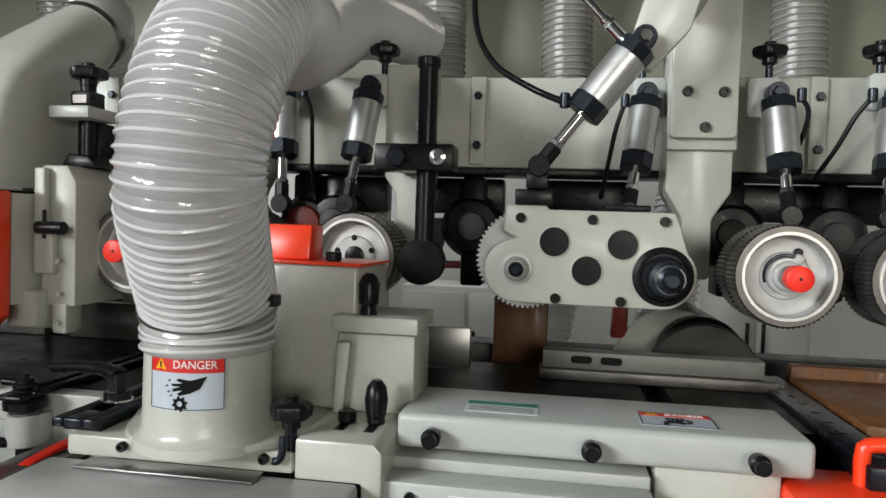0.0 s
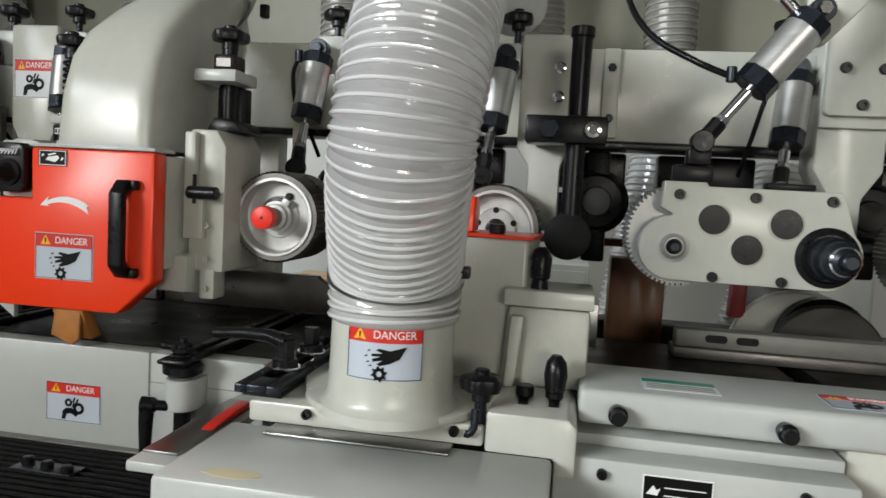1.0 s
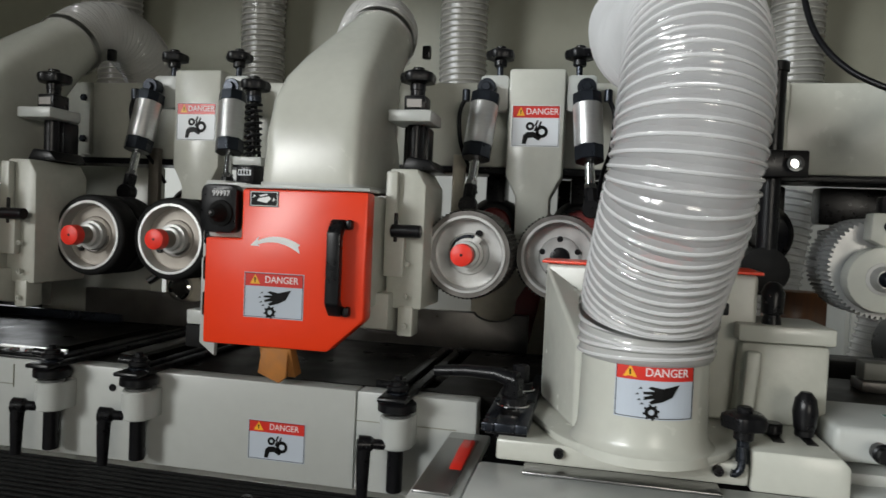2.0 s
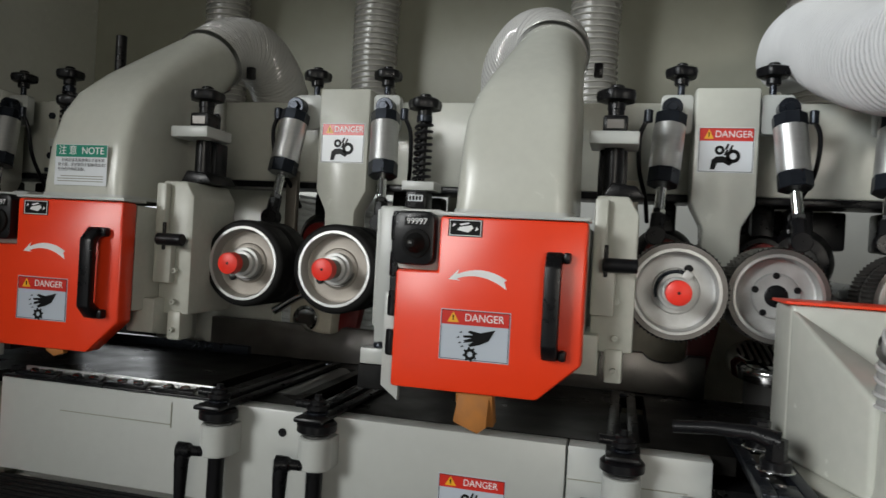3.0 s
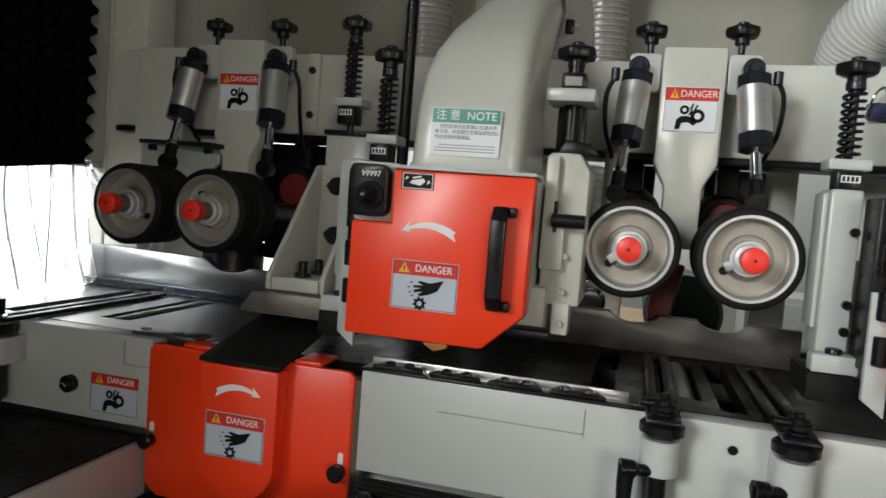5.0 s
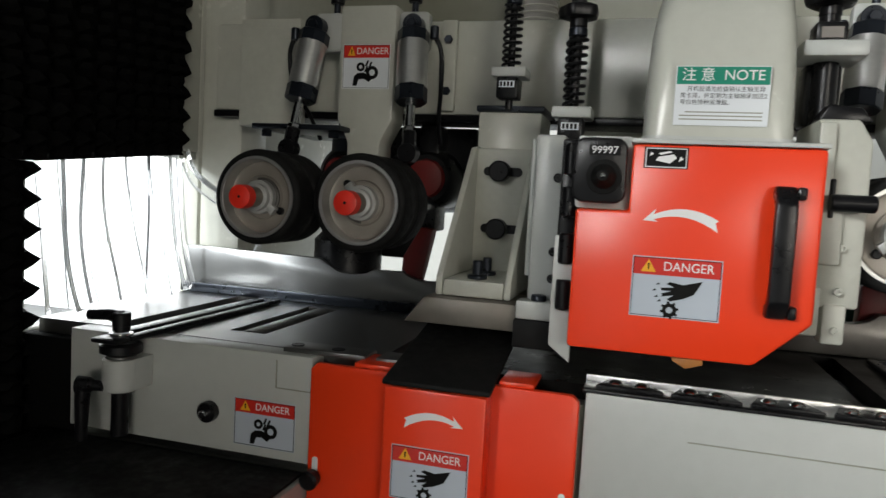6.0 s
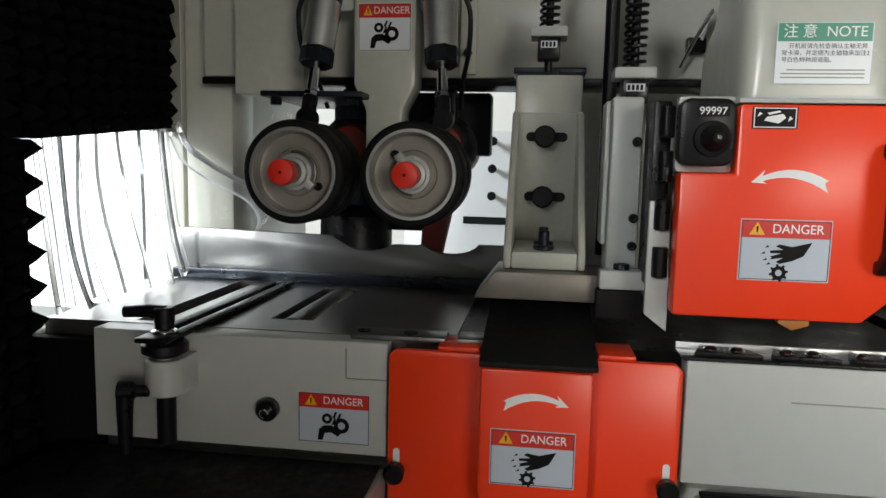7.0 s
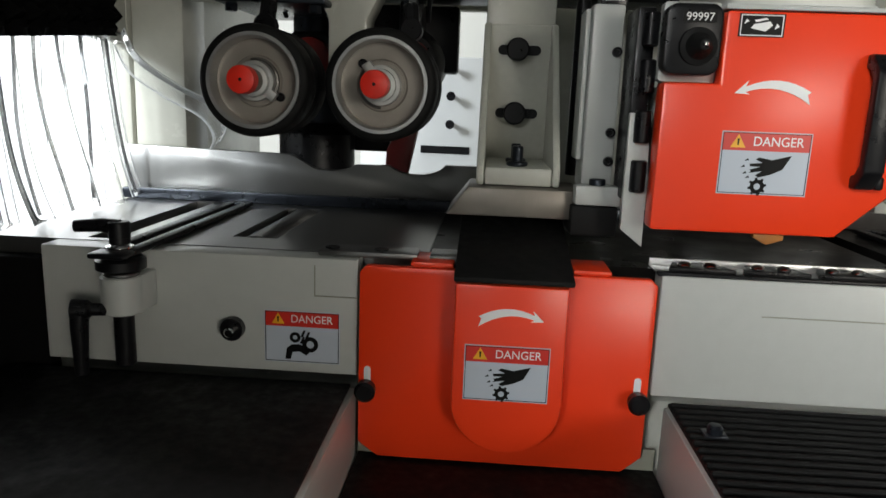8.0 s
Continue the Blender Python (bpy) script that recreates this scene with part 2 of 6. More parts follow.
def ribbed(pts, r, pitch, depth, seg=36):
    """A hose wall that swells between its ribs."""
    return tube(smooth_path(pts, pitch / 4), lambda k: r + (0, depth * 0.75, depth, depth * 0.75)[k % 4], seg)


def helix(line_pts, radius, pitch, wire, turn=26, seg=6):
    """A wire wound round a smooth path."""
    line = smooth_path(line_pts, pitch / turn)
    pts = []
    for k, (p, u, v) in enumerate(frames_along(line)):
        a = 2 * math.pi * k / turn
        pts.append(p + u * (radius * math.cos(a)) + v * (radius * math.sin(a)))
    return tube(pts, wire, seg, True)


def loft(sections, n=40):
    """Skin over rows of (centre, axis u, axis v, half width, half depth, power)."""
    bm = bmesh.new()
    rings = []
    for c, u, v, a, b, e in sections:
        c, u, v = Vector(c), Vector(u).normalized(), Vector(v).normalized()
        ring = []
        for i in range(n):
            t = 2 * math.pi * i / n
            ct, st = math.cos(t), math.sin(t)
            ring.append(bm.verts.new(c + u * (a * math.copysign(abs(ct) ** (2 / e), ct)) + v * (b * math.copysign(abs(st) ** (2 / e), st))))
        rings.append(ring)
    for a, b in zip(rings, rings[1:]):
        for i in range(n):
            bm.faces.new((a[i], a[(i + 1) % n], b[(i + 1) % n], b[i]))
    bmesh.ops.recalc_face_normals(bm, faces=bm.faces[:])
    return bm


def text_mesh(body, size, depth=0.0002, align="CENTER", narrow=1.0):
    cu = bpy.data.curves.new("lettering", "FONT")
    cu.body, cu.size, cu.extrude, cu.align_x, cu.align_y = body, size, depth, align, "CENTER"
    ob = bpy.data.objects.new("lettering", cu)
    scene.collection.objects.link(ob)
    bpy.context.view_layer.update()
    me = bpy.data.meshes.new_from_object(ob.evaluated_get(bpy.context.evaluated_depsgraph_get()))
    bm = bmesh.new()
    bm.from_mesh(me)
    bpy.data.objects.remove(ob)
    bpy.data.meshes.remove(me)
    bmesh.ops.scale(bm, vec=(narrow, 1, 1), verts=bm.verts)
    return bm


def shape(pts, h0, h1):
    """A thin flat cut-out in the (u, v) plane from height h0 to h1."""
    bm = bmesh.new()
    f = bm.faces.new([bm.verts.new((x, y, h0)) for x, y in pts])
    r = bmesh.ops.extrude_face_region(bm, geom=[f])
    bmesh.ops.translate(bm, verts=[e for e in r["geom"] if isinstance(e, bmesh.types.BMVert)], vec=(0, 0, h1 - h0))
    bmesh.ops.recalc_face_normals(bm, faces=bm.faces[:])
    return bm


def sheet(x0, x1, y0, y1, h0, h1, n=1):
    bm = bmesh.new()
    for i in range(n):
        a, b = x0 + (x1 - x0) * i / n, x0 + (x1 - x0) * (i + 1) / n
        merge(bm, shape([(a, y0), (b, y0), (b, y1), (a, y1)], h0, h1))
    bmesh.ops.remove_doubles(bm, verts=bm.verts, dist=1e-6)
    return bm


def ring(cx, cy, r0, r1, h0, h1, n=20):
    bm = bmesh.new()
    for i in range(n):
        a, b = 2 * math.pi * i / n, 2 * math.pi * (i + 1) / n
        merge(bm, shape([(cx + r0 * math.cos(a), cy + r0 * math.sin(a)), (cx + r1 * math.cos(a), cy + r1 * math.sin(a)), (cx + r1 * math.cos(b), cy + r1 * math.sin(b)), (cx + r0 * math.cos(b), cy + r0 * math.sin(b))], h0, h1))
    return bm


def upright(x, y, z):
    """Maps the (u, v, height) of a sticker to a wall that faces the aisle."""
    return lambda p: Vector((x + p.x, y - p.z, z + p.y))


def laid(x, y, z):
    """Maps a sticker to a level top, read from the aisle."""
    return lambda p: Vector((x + p.x, y + p.y, z + p.z))


def mapped(bm, fn):
    for v in bm.verts:
        v.co = fn(v.co.copy())
    bmesh.ops.recalc_face_normals(bm, faces=bm.faces[:])
    return bm


def danger_sticker(parent, fn, w, h, kind, n=1, field=None):
    """A warning sticker with its middle at fn(0, 0): red head with a yellow triangle, field in shaded blue-grey or lit
    white, with a black pictogram.
    """
    s = part("danger_sticker", mapped(sheet(-w / 2, w / 2, -h / 2, h / 2, 0.0003, 0.0008, n), fn), field or LABEL_SHADED, parent, "pale warning sticker with red heading", False)
    t = h * 0.30
    e = 0.0011
    part("sticker_header", mapped(sheet(-w / 2 + 0.001, w / 2 - 0.001, h / 2 - t, h / 2 - 0.001, 0.0006, e, n), fn), LABEL_RED, s, "red heading", False)
    part("warning_triangle", mapped(shape([(-w * 0.40, h / 2 - t * 0.85), (-w * 0.23, h / 2 - t * 0.85), (-w * 0.315, h / 2 - t * 0.15)], e, e + 0.0003), fn), YELLOW, s, "yellow triangle", False)
    part("exclamation_mark", mapped(shape([(-w * 0.322, h / 2 - t * 0.72), (-w * 0.308, h / 2 - t * 0.72), (-w * 0.303, h / 2 - t * 0.38), (-w * 0.327, h / 2 - t * 0.38)], e + 0.0003, e + 0.0005), fn), INK, s, "", False)
    tx = text_mesh("DANGER", t * 0.70, 0.0002, narrow=0.93)
    bmesh.ops.translate(tx, verts=tx.verts, vec=(w * 0.13, h / 2 - t * 0.52, e + 0.0003))
    part("lettering", mapped(tx, fn), WHITE_INK, s, "white lettering", False)
    b = 0.0012
    edge = sheet(-w / 2 + b, w / 2 - b, h / 2 - b - 0.0007, h / 2 - b, 0.0008, e + 0.0002, n)
    merge(edge, sheet(-w / 2 + b, w / 2 - b, -h / 2 + b, -h / 2 + b + 0.0007, 0.0008, e + 0.0002, n))
    for x in (-w / 2 + b, w / 2 - b - 0.0007):
        merge(edge, sheet(x, x + 0.0007, -h / 2 + b, h / 2 - b, 0.0008, e + 0.0002))
    part("border", mapped(edge, fn), INK, s, "thin dark border", False)
    k = h / (0.058 if kind == "cutter" else 0.07)
    c = -h * 0.15
    if kind == "cutter":
        pic = shape([(x * k, c + y * k) for x, y in ((0.024, 0.017), (0.017, 0.004), (0.007, -0.001), (-0.004, -0.004), (-0.007, -0.002), (-0.001, 0.002), (-0.010, 0.0005), (-0.0125, 0.003), (-0.003, 0.006), (-0.0125, 0.006), (-0.013, 0.0085), (-0.001, 0.0095), (-0.008, 0.0125), (-0.005, 0.0145), (0.007, 0.0125))], e, e + 0.0004)
        merge(pic, ring(-0.004 * k, c - 0.0125 * k, 0.003 * k, 0.0066 * k, e, e + 0.0004, 16))
        for i in range(8):
            q = math.pi * i / 4 + 0.2
            merge(pic, shape([(-0.004 * k + r * k * math.cos(q + d), c - 0.0125 * k + r * k * math.sin(q + d)) for r, d in ((0.006, -0.22), (0.0085, -0.12), (0.0085, 0.12), (0.006, 0.22))], e, e + 0.0004))
        for x, y in ((-0.016, 0.012), (-0.019, 0.006), (-0.017, 0.0), (-0.014, -0.004), (-0.011, 0.001)):
            merge(pic, shape([((x - 0.002) * k, c + (y - 0.001) * k), ((x + 0.002) * k, c + (y - 0.0005) * k), ((x + 0.001) * k, c + (y + 0.0015) * k)], e, e + 0.0004))
    else:
        pic = shape([(x * k, c + y * k) for x, y in ((-0.022, -0.020), (-0.015, -0.020), (-0.012, -0.010), (-0.003, -0.009), (0.006, -0.014), (0.010, -0.010), (0.006, -0.003), (-0.004, 0.001), (-0.014, 0.0), (-0.020, -0.005))], e, e + 0.0004)
        merge(pic, ring(-0.009 * k, c + 0.010 * k, 0.003 * k, 0.0072 * k, e, e + 0.0004), ring(0.011 * k, c + 0.001 * k, 0.005 * k, 0.0105 * k, e, e + 0.0004))
        for x, y in ((0.0, 0.015), (0.006, 0.013), (-0.001, 0.006)):
            merge(pic, shape([((x - 0.0018) * k, c + (y - 0.004) * k), ((x + 0.0018) * k, c + (y - 0.004) * k), ((x + 0.005) * k, c + (y + 0.005) * k), ((x + 0.002) * k, c + (y + 0.005) * k)], e, e + 0.0004))
    part("pictogram", mapped(pic, fn), INK, s, "black pictogram", False)
    return s


def arrow(parent, fn, w, flip=1):
    """A bowed white arrow."""
    top, low = [], []
    for i in range(9):
        u = i / 8
        x = (-0.36 + 0.84 * u) * w
        top.append((x, w * (0.10 - 0.45 * (u - 0.45) ** 2)))
        low.append((x, w * (0.10 - 0.45 * (u - 0.45) ** 2) - w * (0.07 + 0.09 * u)))
    pts = [(-0.5 * w, -w * 0.08), (-0.33 * w, w * 0.09)] + top + [(0.44 * w, -w * 0.07)] + low[::-1] + [(-0.30 * w, -w * 0.09)]
    pts = [(x * flip, y) for x, y in (pts if flip > 0 else pts[::-1])]
    return part("direction_arrow", mapped(shape(pts, 0.0004, 0.0009), fn), WHITE_INK, parent, "white bowed arrow", False)


def star_knob(parent, x, y, z, r=0.029, down=0.03, stem=0.006, name="knob"):
    """A lobed hand knob on a stem, z at the middle of the knob."""
    n = 60
    bm = bmesh.new()
    rings = []
    for h, k in ((-0.010, 0.72), (-0.008, 0.93), (0.0, 1.0), (0.006, 0.95), (0.009, 0.74), (0.010, 0.3)):
        rings.append([bm.verts.new((x + r * k * (1 - 0.13 * (0.5 + 0.5 * math.cos(5 * 2 * math.pi * i / n))) * math.cos(2 * math.pi * i / n), y + r * k * (1 - 0.13 * (0.5 + 0.5 * math.cos(5 * 2 * math.pi * i / n))) * math.sin(2 * math.pi * i / n), z + h)) for i in range(n)])
    for a, b in zip(rings, rings[1:]):
        for i in range(n):
            bm.faces.new((a[i], a[(i + 1) % n], b[(i + 1) % n], b[i]))
    bm.faces.new(rings[0][::-1])
    bm.faces.new(rings[-1])
    merge(bm, rod((x, y, z - 0.022), (x, y, z - 0.009), r * 0.42), rod((x, y, z + 0.008), (x, y, z + 0.016), r * 0.33))
    k = part(name, bm, BLACK, parent, "black lobed hand knob")
    part("stem", rod((x, y, z - 0.02 - down), (x, y, z - 0.02), stem), BLUED, parent)
    return k


def prism(plan, z0, tops, bev):
    """An upright block over a plan, with its own height at each corner."""
    bm = bmesh.new()
    low = [bm.verts.new((x, y, z0)) for x, y in plan]
    high = [bm.verts.new((x, y, z)) for (x, y), z in zip(plan, tops)]
    bm.faces.new(low[::-1])
    bm.faces.new(high)
    for i in range(len(plan)):
        j = (i + 1) % len(plan)
        bm.faces.new((low[i], low[j], high[j], high[i]))
    bmesh.ops.recalc_face_normals(bm, faces=bm.faces[:])
    bmesh.ops.bevel(bm, geom=bm.edges[:], offset=bev, segments=3, affect="EDGES", profile=0.5)
    return bm



# ---- the hall ----
structure("floor", box(-10, 8, -7, 4.6, -0.1, 0.0, 0), CONCRETE, "grey concrete workshop floor", "floor")
structure("wall_south", box(-10, 8, -7.2, -7, 0, 7.5, 0), HALL_DARK, "unseen hall wall, dark grey to keep bounced light low", "wall")
structure("wall_west", box(-10.2, -10, -7, 4.6, 0, 7.5, 0), HALL_DARK, "unseen hall wall, dark grey to keep bounced light low", "wall")
structure("wall_east", box(8, 8.2, -7, 4.6, 0, 7.5, 0), HALL_DARK, "unseen hall wall, dark grey to keep bounced light low", "wall")
structure("wall_north", merge(box(-8.4, -3.5, 4.4, 4.6, 4.2, 7.5, 0), box(-10, -8.4, 4.4, 4.6, 0, 7.5, 0), box(-3.5, 8, 4.4, 4.6, 0, 7.5, 0)), HALL_PALE, "white painted hall wall with a tall bright gate", "wall")
structure("ceiling", box(-10, 8, -7, 4.6, 7.5, 7.7, 0), HALL_DARK, "unseen hall ceiling, dark grey to keep bounced light low", "ceiling")
win = thing("window_1", (-6.0, 4.5, 0.0), "tall bright daylight opening in the hall wall", "window", kind="structure")
part("pane", box(-8.4, -3.5, 4.52, 4.54, 0.0, 4.2, 0), DAYLIGHT, win)
for x in (-8.35, -3.55):
    part("window_frame", box(x - 0.05, x + 0.05, 4.44, 4.51, 0.0, 4.2, 0.005), PAINT_DIM, win)

# ---- the planer: enclosure, bed, beam ----
planer = thing("planer_frame", (-1.0, 1.3, 0.0), "grey-painted frame of a four-sided planing machine with open front", "machine")
part("lower_body", box(-2.5, 0.9, 0.93, 1.9, 0.02, 0.655, 0.01), PAINT, planer)
part("back_panel", box(-2.56, 1.2, 2.02, 2.05, 1.24, 1.98, 0.004), PAINT_DIM, planer, "grey rear panel of the enclosure, darkened for the shade inside")
# Unseen roof, added to keep high light off the upper interior.
part("shade_roof", box(-2.56, 1.2, 0.85, 2.05, 1.98, 2.01, 0.004), PAINT_DIM, planer)
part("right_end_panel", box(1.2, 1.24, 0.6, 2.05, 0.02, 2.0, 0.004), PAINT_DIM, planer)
# Its unseen front stretch is lengthened to shade the infeed end.
part("left_end_panel", merge(box(-2.60, -2.56, -0.92, 0.92, 0.02, 2.0, 0.004), box(-2.60, -2.56, 0.921, 1.34, 1.10, 2.0, 0.004), box(-2.60, -2.56, 1.341, 2.05, 0.02, 2.0, 0.004), box(-2.60, -2.56, 0.921, 1.34, 0.02, 0.80, 0.004)), PAINT, planer)
part("corner_column", box(-2.555, -2.46, 1.34, 1.44, 0.80, 1.98, 0.008), PAINT, planer)
part("cross_beam", box(-2.5, 1.0, 1.305, 1.40, 1.185, 1.352, 0.006), PAINT, planer, "pale grey cross beam")
part("beam_seal", box(-2.5, 1.0, 1.30, 1.40, 1.172, 1.185, 0.002), BLACK, planer, "black rubber strip")
part("beam_panel", box(-2.425, -2.30, 1.27, 1.304, 1.152, 1.352, 0.004), PAINT_CAST, planer)
for x in (-2.02, -1.60, -0.90, -0.165, 0.42):
    part("beam_bracket", box(x - 0.014, x + 0.014, 1.292, 1.304, 1.19, 1.35, 0.003), PAINT_CAST, planer)
    for z in (1.225, 1.315):
        part("bolt", rod((x, 1.284, z), (x, 1.292, z), 0.008, 6), BLUED, planer)

# egg-crate foam on the end panel, cut wavy round the infeed opening
foam = thing("foam_lining", (-2.55, 0.8, 0.8), "thick black egg-crate acoustic foam on the end panel", "foam")


def foam_slab(y0, y1, z0, z1, wavy_far=False, sloped=False):
    bm = bmesh.new()
    ny, nz = max(2, int((y1 - y0) / 0.011)), max(2, int((z1 - z0) / 0.011))
    grid = []
    for j in range(nz + 1):
        row = []
        for i in range(ny + 1):
            y, z = y0 + (y1 - y0) * i / ny, z0 + (z1 - z0) * j / nz
            d = 0.022 + 0.014 * math.sin(y * 2 * math.pi / 0.045) * math.sin(z * 2 * math.pi / 0.045)
            yy = y + (0.012 * math.sin(z * 2 * math.pi / 0.045) * (i / ny) if wavy_far else 0)
            zz = z if not sloped else z + (1 - j / nz) * (0.032 * max(0.0, min(1.0, (y - 0.92) / 0.33)))
            row.append(bm.verts.new((-2.558 + d, yy, zz)))
        grid.append(row)
    for a, b in zip(grid, grid[1:]):
        for i in range(ny):
            bm.faces.new((a[i], a[i + 1], b[i + 1], b[i]))
    r = bmesh.ops.extrude_face_region(bm, geom=bm.faces[:])
    for v in (e for e in r["geom"] if isinstance(e, bmesh.types.BMVert)):
        v.co.x = -2.558
    bmesh.ops.recalc_face_normals(bm, faces=bm.faces[:])
    return bm


# Both sheets run forward out of view, to block light from the left.
part("lower_sheet", foam_slab(-0.90, 0.905, 0.30, 1.057, True), FOAM, foam)
# Filler added in foam black, to cover the grey gap beside the bed.
part("foam_filler", box(-2.556, -2.457, 0.906, 0.929, 0.30, 0.80, 0.003), FOAM, foam)
part("upper_sheet", foam_slab(-0.90, 1.262, 1.058, 1.96, True, True), FOAM, foam)

# clear strips in the infeed opening
strips = thing("strip_curtain", (-2.55, 1.1, 1.1), "clear wavy plastic strip curtain in the infeed opening", "curtain")
part("rail", box(-2.59, -2.562, 0.925, 1.335, 1.085, 1.099, 0.002), ALU, strips)
for k in range(7):
    bm = bmesh.new()
    yk = 0.945 + 0.052 * k
    rows = []
    for j in range(29):
        z = 1.09 - 0.262 * j / 28
        f = j / 28
        dx = 0.012 + 0.055 * f * f * (0.6 + 0.4 * math.sin(k * 2.1)) + 0.003 * math.sin(5 * f + k)
        tw = 0.010 * math.sin(3.2 * f + 1.7 * k) * f
        rows.append([bm.verts.new((-2.565 + dx + 0.006 * math.cos(s * 3 + k), yk - 0.028 + 0.056 * s + tw + 0.01 * f * math.sin(k * 3.3), z)) for s in (0, 0.25, 0.5, 0.75, 1)])
    for a, b in zip(rows, rows[1:]):
        for i in range(4):
            bm.faces.new((a[i], a[i + 1], b[i + 1], b[i]))
    sides = [[r[0].co.copy() for r in rows], [r[-1].co.copy() for r in rows]]
    ob = part("strip", bm, CLEAR, strips)
    md = ob.modifiers.new("thick", "SOLIDIFY")
    md.thickness = 0.0010
    for side in sides:
        part("strip_edge", tube(side, 0.0008, 6, True), STRIP_EDGE, ob)
loose = thing("loose_strip", (-2.50, 1.28, 1.1), "clear plastic strip that curls off the curtain", "curtain strip")
bm = bmesh.new()
rows = []
curl = smooth_path([(-2.535, 1.262, 1.09), (-2.515, 1.27, 1.045), (-2.46, 1.285, 1.005), (-2.405, 1.295, 0.975), (-2.385, 1.30, 0.94), (-2.40, 1.30, 0.905)], 0.008)
for p in curl:
    rows.append([bm.verts.new(p + Vector((0.016 * s, -0.012 * s, 0.012 * s))) for s in (-1, 0, 1)])
for a, b in zip(rows, rows[1:]):
    for i in range(2):
        bm.faces.new((a[i], a[i + 1], b[i + 1], b[i]))
sides = [[r[0].co.copy() for r in rows], [r[-1].co.copy() for r in rows]]
ob = part("strip", bm, CLEAR, loose)
md = ob.modifiers.new("thick", "SOLIDIFY")
md.thickness = 0.0010
for side in sides:
    part("strip_edge", tube(side, 0.0012, 6, True), STRIP_EDGE, ob)

# bed: front plates and tables
bed = thing("machine_bed", (-1.5, 0.9, 0.66), "long machine bed with pale painted front and dark oiled steel table", "machine bed")
FRONTS = ((-2.455, -2.068, 0.675), (-1.716, -0.812, 0.672), (-0.8095, -0.632, 0.672))
for x0, x1, z0 in FRONTS:
    part("front_plate", box(x0, x1, 0.90, 0.9355, z0, 0.8185, 0.002), PAINT_WHITE, bed)
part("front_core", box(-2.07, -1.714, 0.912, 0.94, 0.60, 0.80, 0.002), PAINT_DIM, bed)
for x in (-2.3365, -2.12, -1.40):
    part("seam", box(x, x + 0.0012, 0.8985, 0.9005, 0.772, 0.81, 0), PAINT_DIM, bed, "", False)
for x0, x1, z in ((-2.12, -2.068, 0.772), (-1.60, -1.40, 0.776), (-0.81, -0.66, 0.775)):
    part("seam", box(x0, x1, 0.8985, 0.9005, z, z + 0.0012, 0), PAINT_DIM, bed, "", False)


def table(x0, x1, y0, y1, slots, material):
    """A table plate with slots cut through its top: each slot is (x0, x1, y0, y1)."""
    xs = sorted({x0, x1, *[s for q in slots for s in q[:2]]})
    ys = sorted({y0, y1, *[s for q in slots for s in q[2:]]})
    bm = bmesh.new()
    for a, b in zip(xs, xs[1:]):
        for c, d in zip(ys, ys[1:]):
            if not any(q[0] <= (a + b) / 2 <= q[1] and q[2] <= (c + d) / 2 <= q[3] for q in slots):
                merge(bm, box(a, b, c, d, 0.795, 0.819, 0))
    bmesh.ops.remove_doubles(bm, verts=bm.verts, dist=1e-5)
    return bm


part("infeed_table", table(-2.55, -1.99, 0.9362, 1.32, [(-2.425, -2.39, 0.95, 1.29), (-2.255, -2.195, 1.0, 1.26)], STEEL), STEEL, bed, "bright ground steel table")
part("main_table", table(-1.989, -0.60, 0.9362, 1.32, [(-1.40, -1.365, 0.96, 1.29), (-1.225, -1.19, 0.96, 1.29), (-1.30, -1.245, 1.0, 1.26), (-0.745, -0.705, 0.96, 1.29)], OILED), OILED, bed, "dark oiled steel table")
part("outfeed_table", table(-0.599, 0.40, 0.98, 1.32, [(0.13, 0.17, 1.0, 1.29)], OILED), OILED, bed, "dark oiled steel table")
part("under_table", box(-2.45, 0.6, 0.94, 1.34, 0.66, 0.775, 0.002), BLACK, bed)
for x in (-2.225, -1.272):
    part("bed_roller", rod((x, 1.003, 0.794), (x, 1.257, 0.794), 0.027), STEEL, bed, "bright steel bed roller")
for x0, x1 in ((-2.118, -2.0), (-1.985, -1.95)):
    part("steel_strip", box(x0, x1, 0.912, 0.955, 0.8195, 0.826, 0.001), STEEL, bed)
for x in (-2.105, -2.045):
    part("counterbore", merge(rod((x, 0.93, 0.8262), (x, 0.93, 0.8275), 0.009, 20)), BLACK, bed)
for i in range(4):
    x = -1.70 + 0.085 * i
    b = part("edge_block", prism([(x - 0.006, 0.9145), (x + 0.071, 0.9145), (x + 0.056, 0.949), (x + 0.006, 0.949)], 0.8203, (0.8258,) * 4, 0.0008), BLACK, bed, "black steel edge block")
    for dx in (0.016, 0.046):
        part("socket_screw", turned((x + dx, 0.932, 0.8259), (x + dx, 0.932, 0.8305), [(0, 0.0085), (0.002, 0.0075), (0.004, 0.0045), (0.0044, 0.002)], 18), CHROME, b)
part("edge_strip", merge(box(-1.72, -1.345, 0.9147, 0.951, 0.8185, 0.8202, 0.0004), box(-1.72, -1.345, 0.9513, 0.9562, 0.8185, 0.8285, 0.0006)), ALU, bed, "bright steel edge strip")
part("edge_band", box(-1.72, -1.30, 0.9025, 0.9143, 0.8175, 0.8222, 0.001), BLACK, bed, "black front edge band")
for x in (-2.218, -0.672, -1.215):
    b = part("adjusting_screw", rod((x, 0.886 if x != -1.215 else 0.897, 0.787 if x == -1.215 else 0.728), (x, 0.90, 0.787 if x == -1.215 else 0.728), 0.014 if x != -1.215 else 0.006), BLACK, bed)
    if x != -1.215:
        part("screw_tip", rod((x, 0.878, 0.727), (x, 0.887, 0.727), 0.006), CHROME, b)
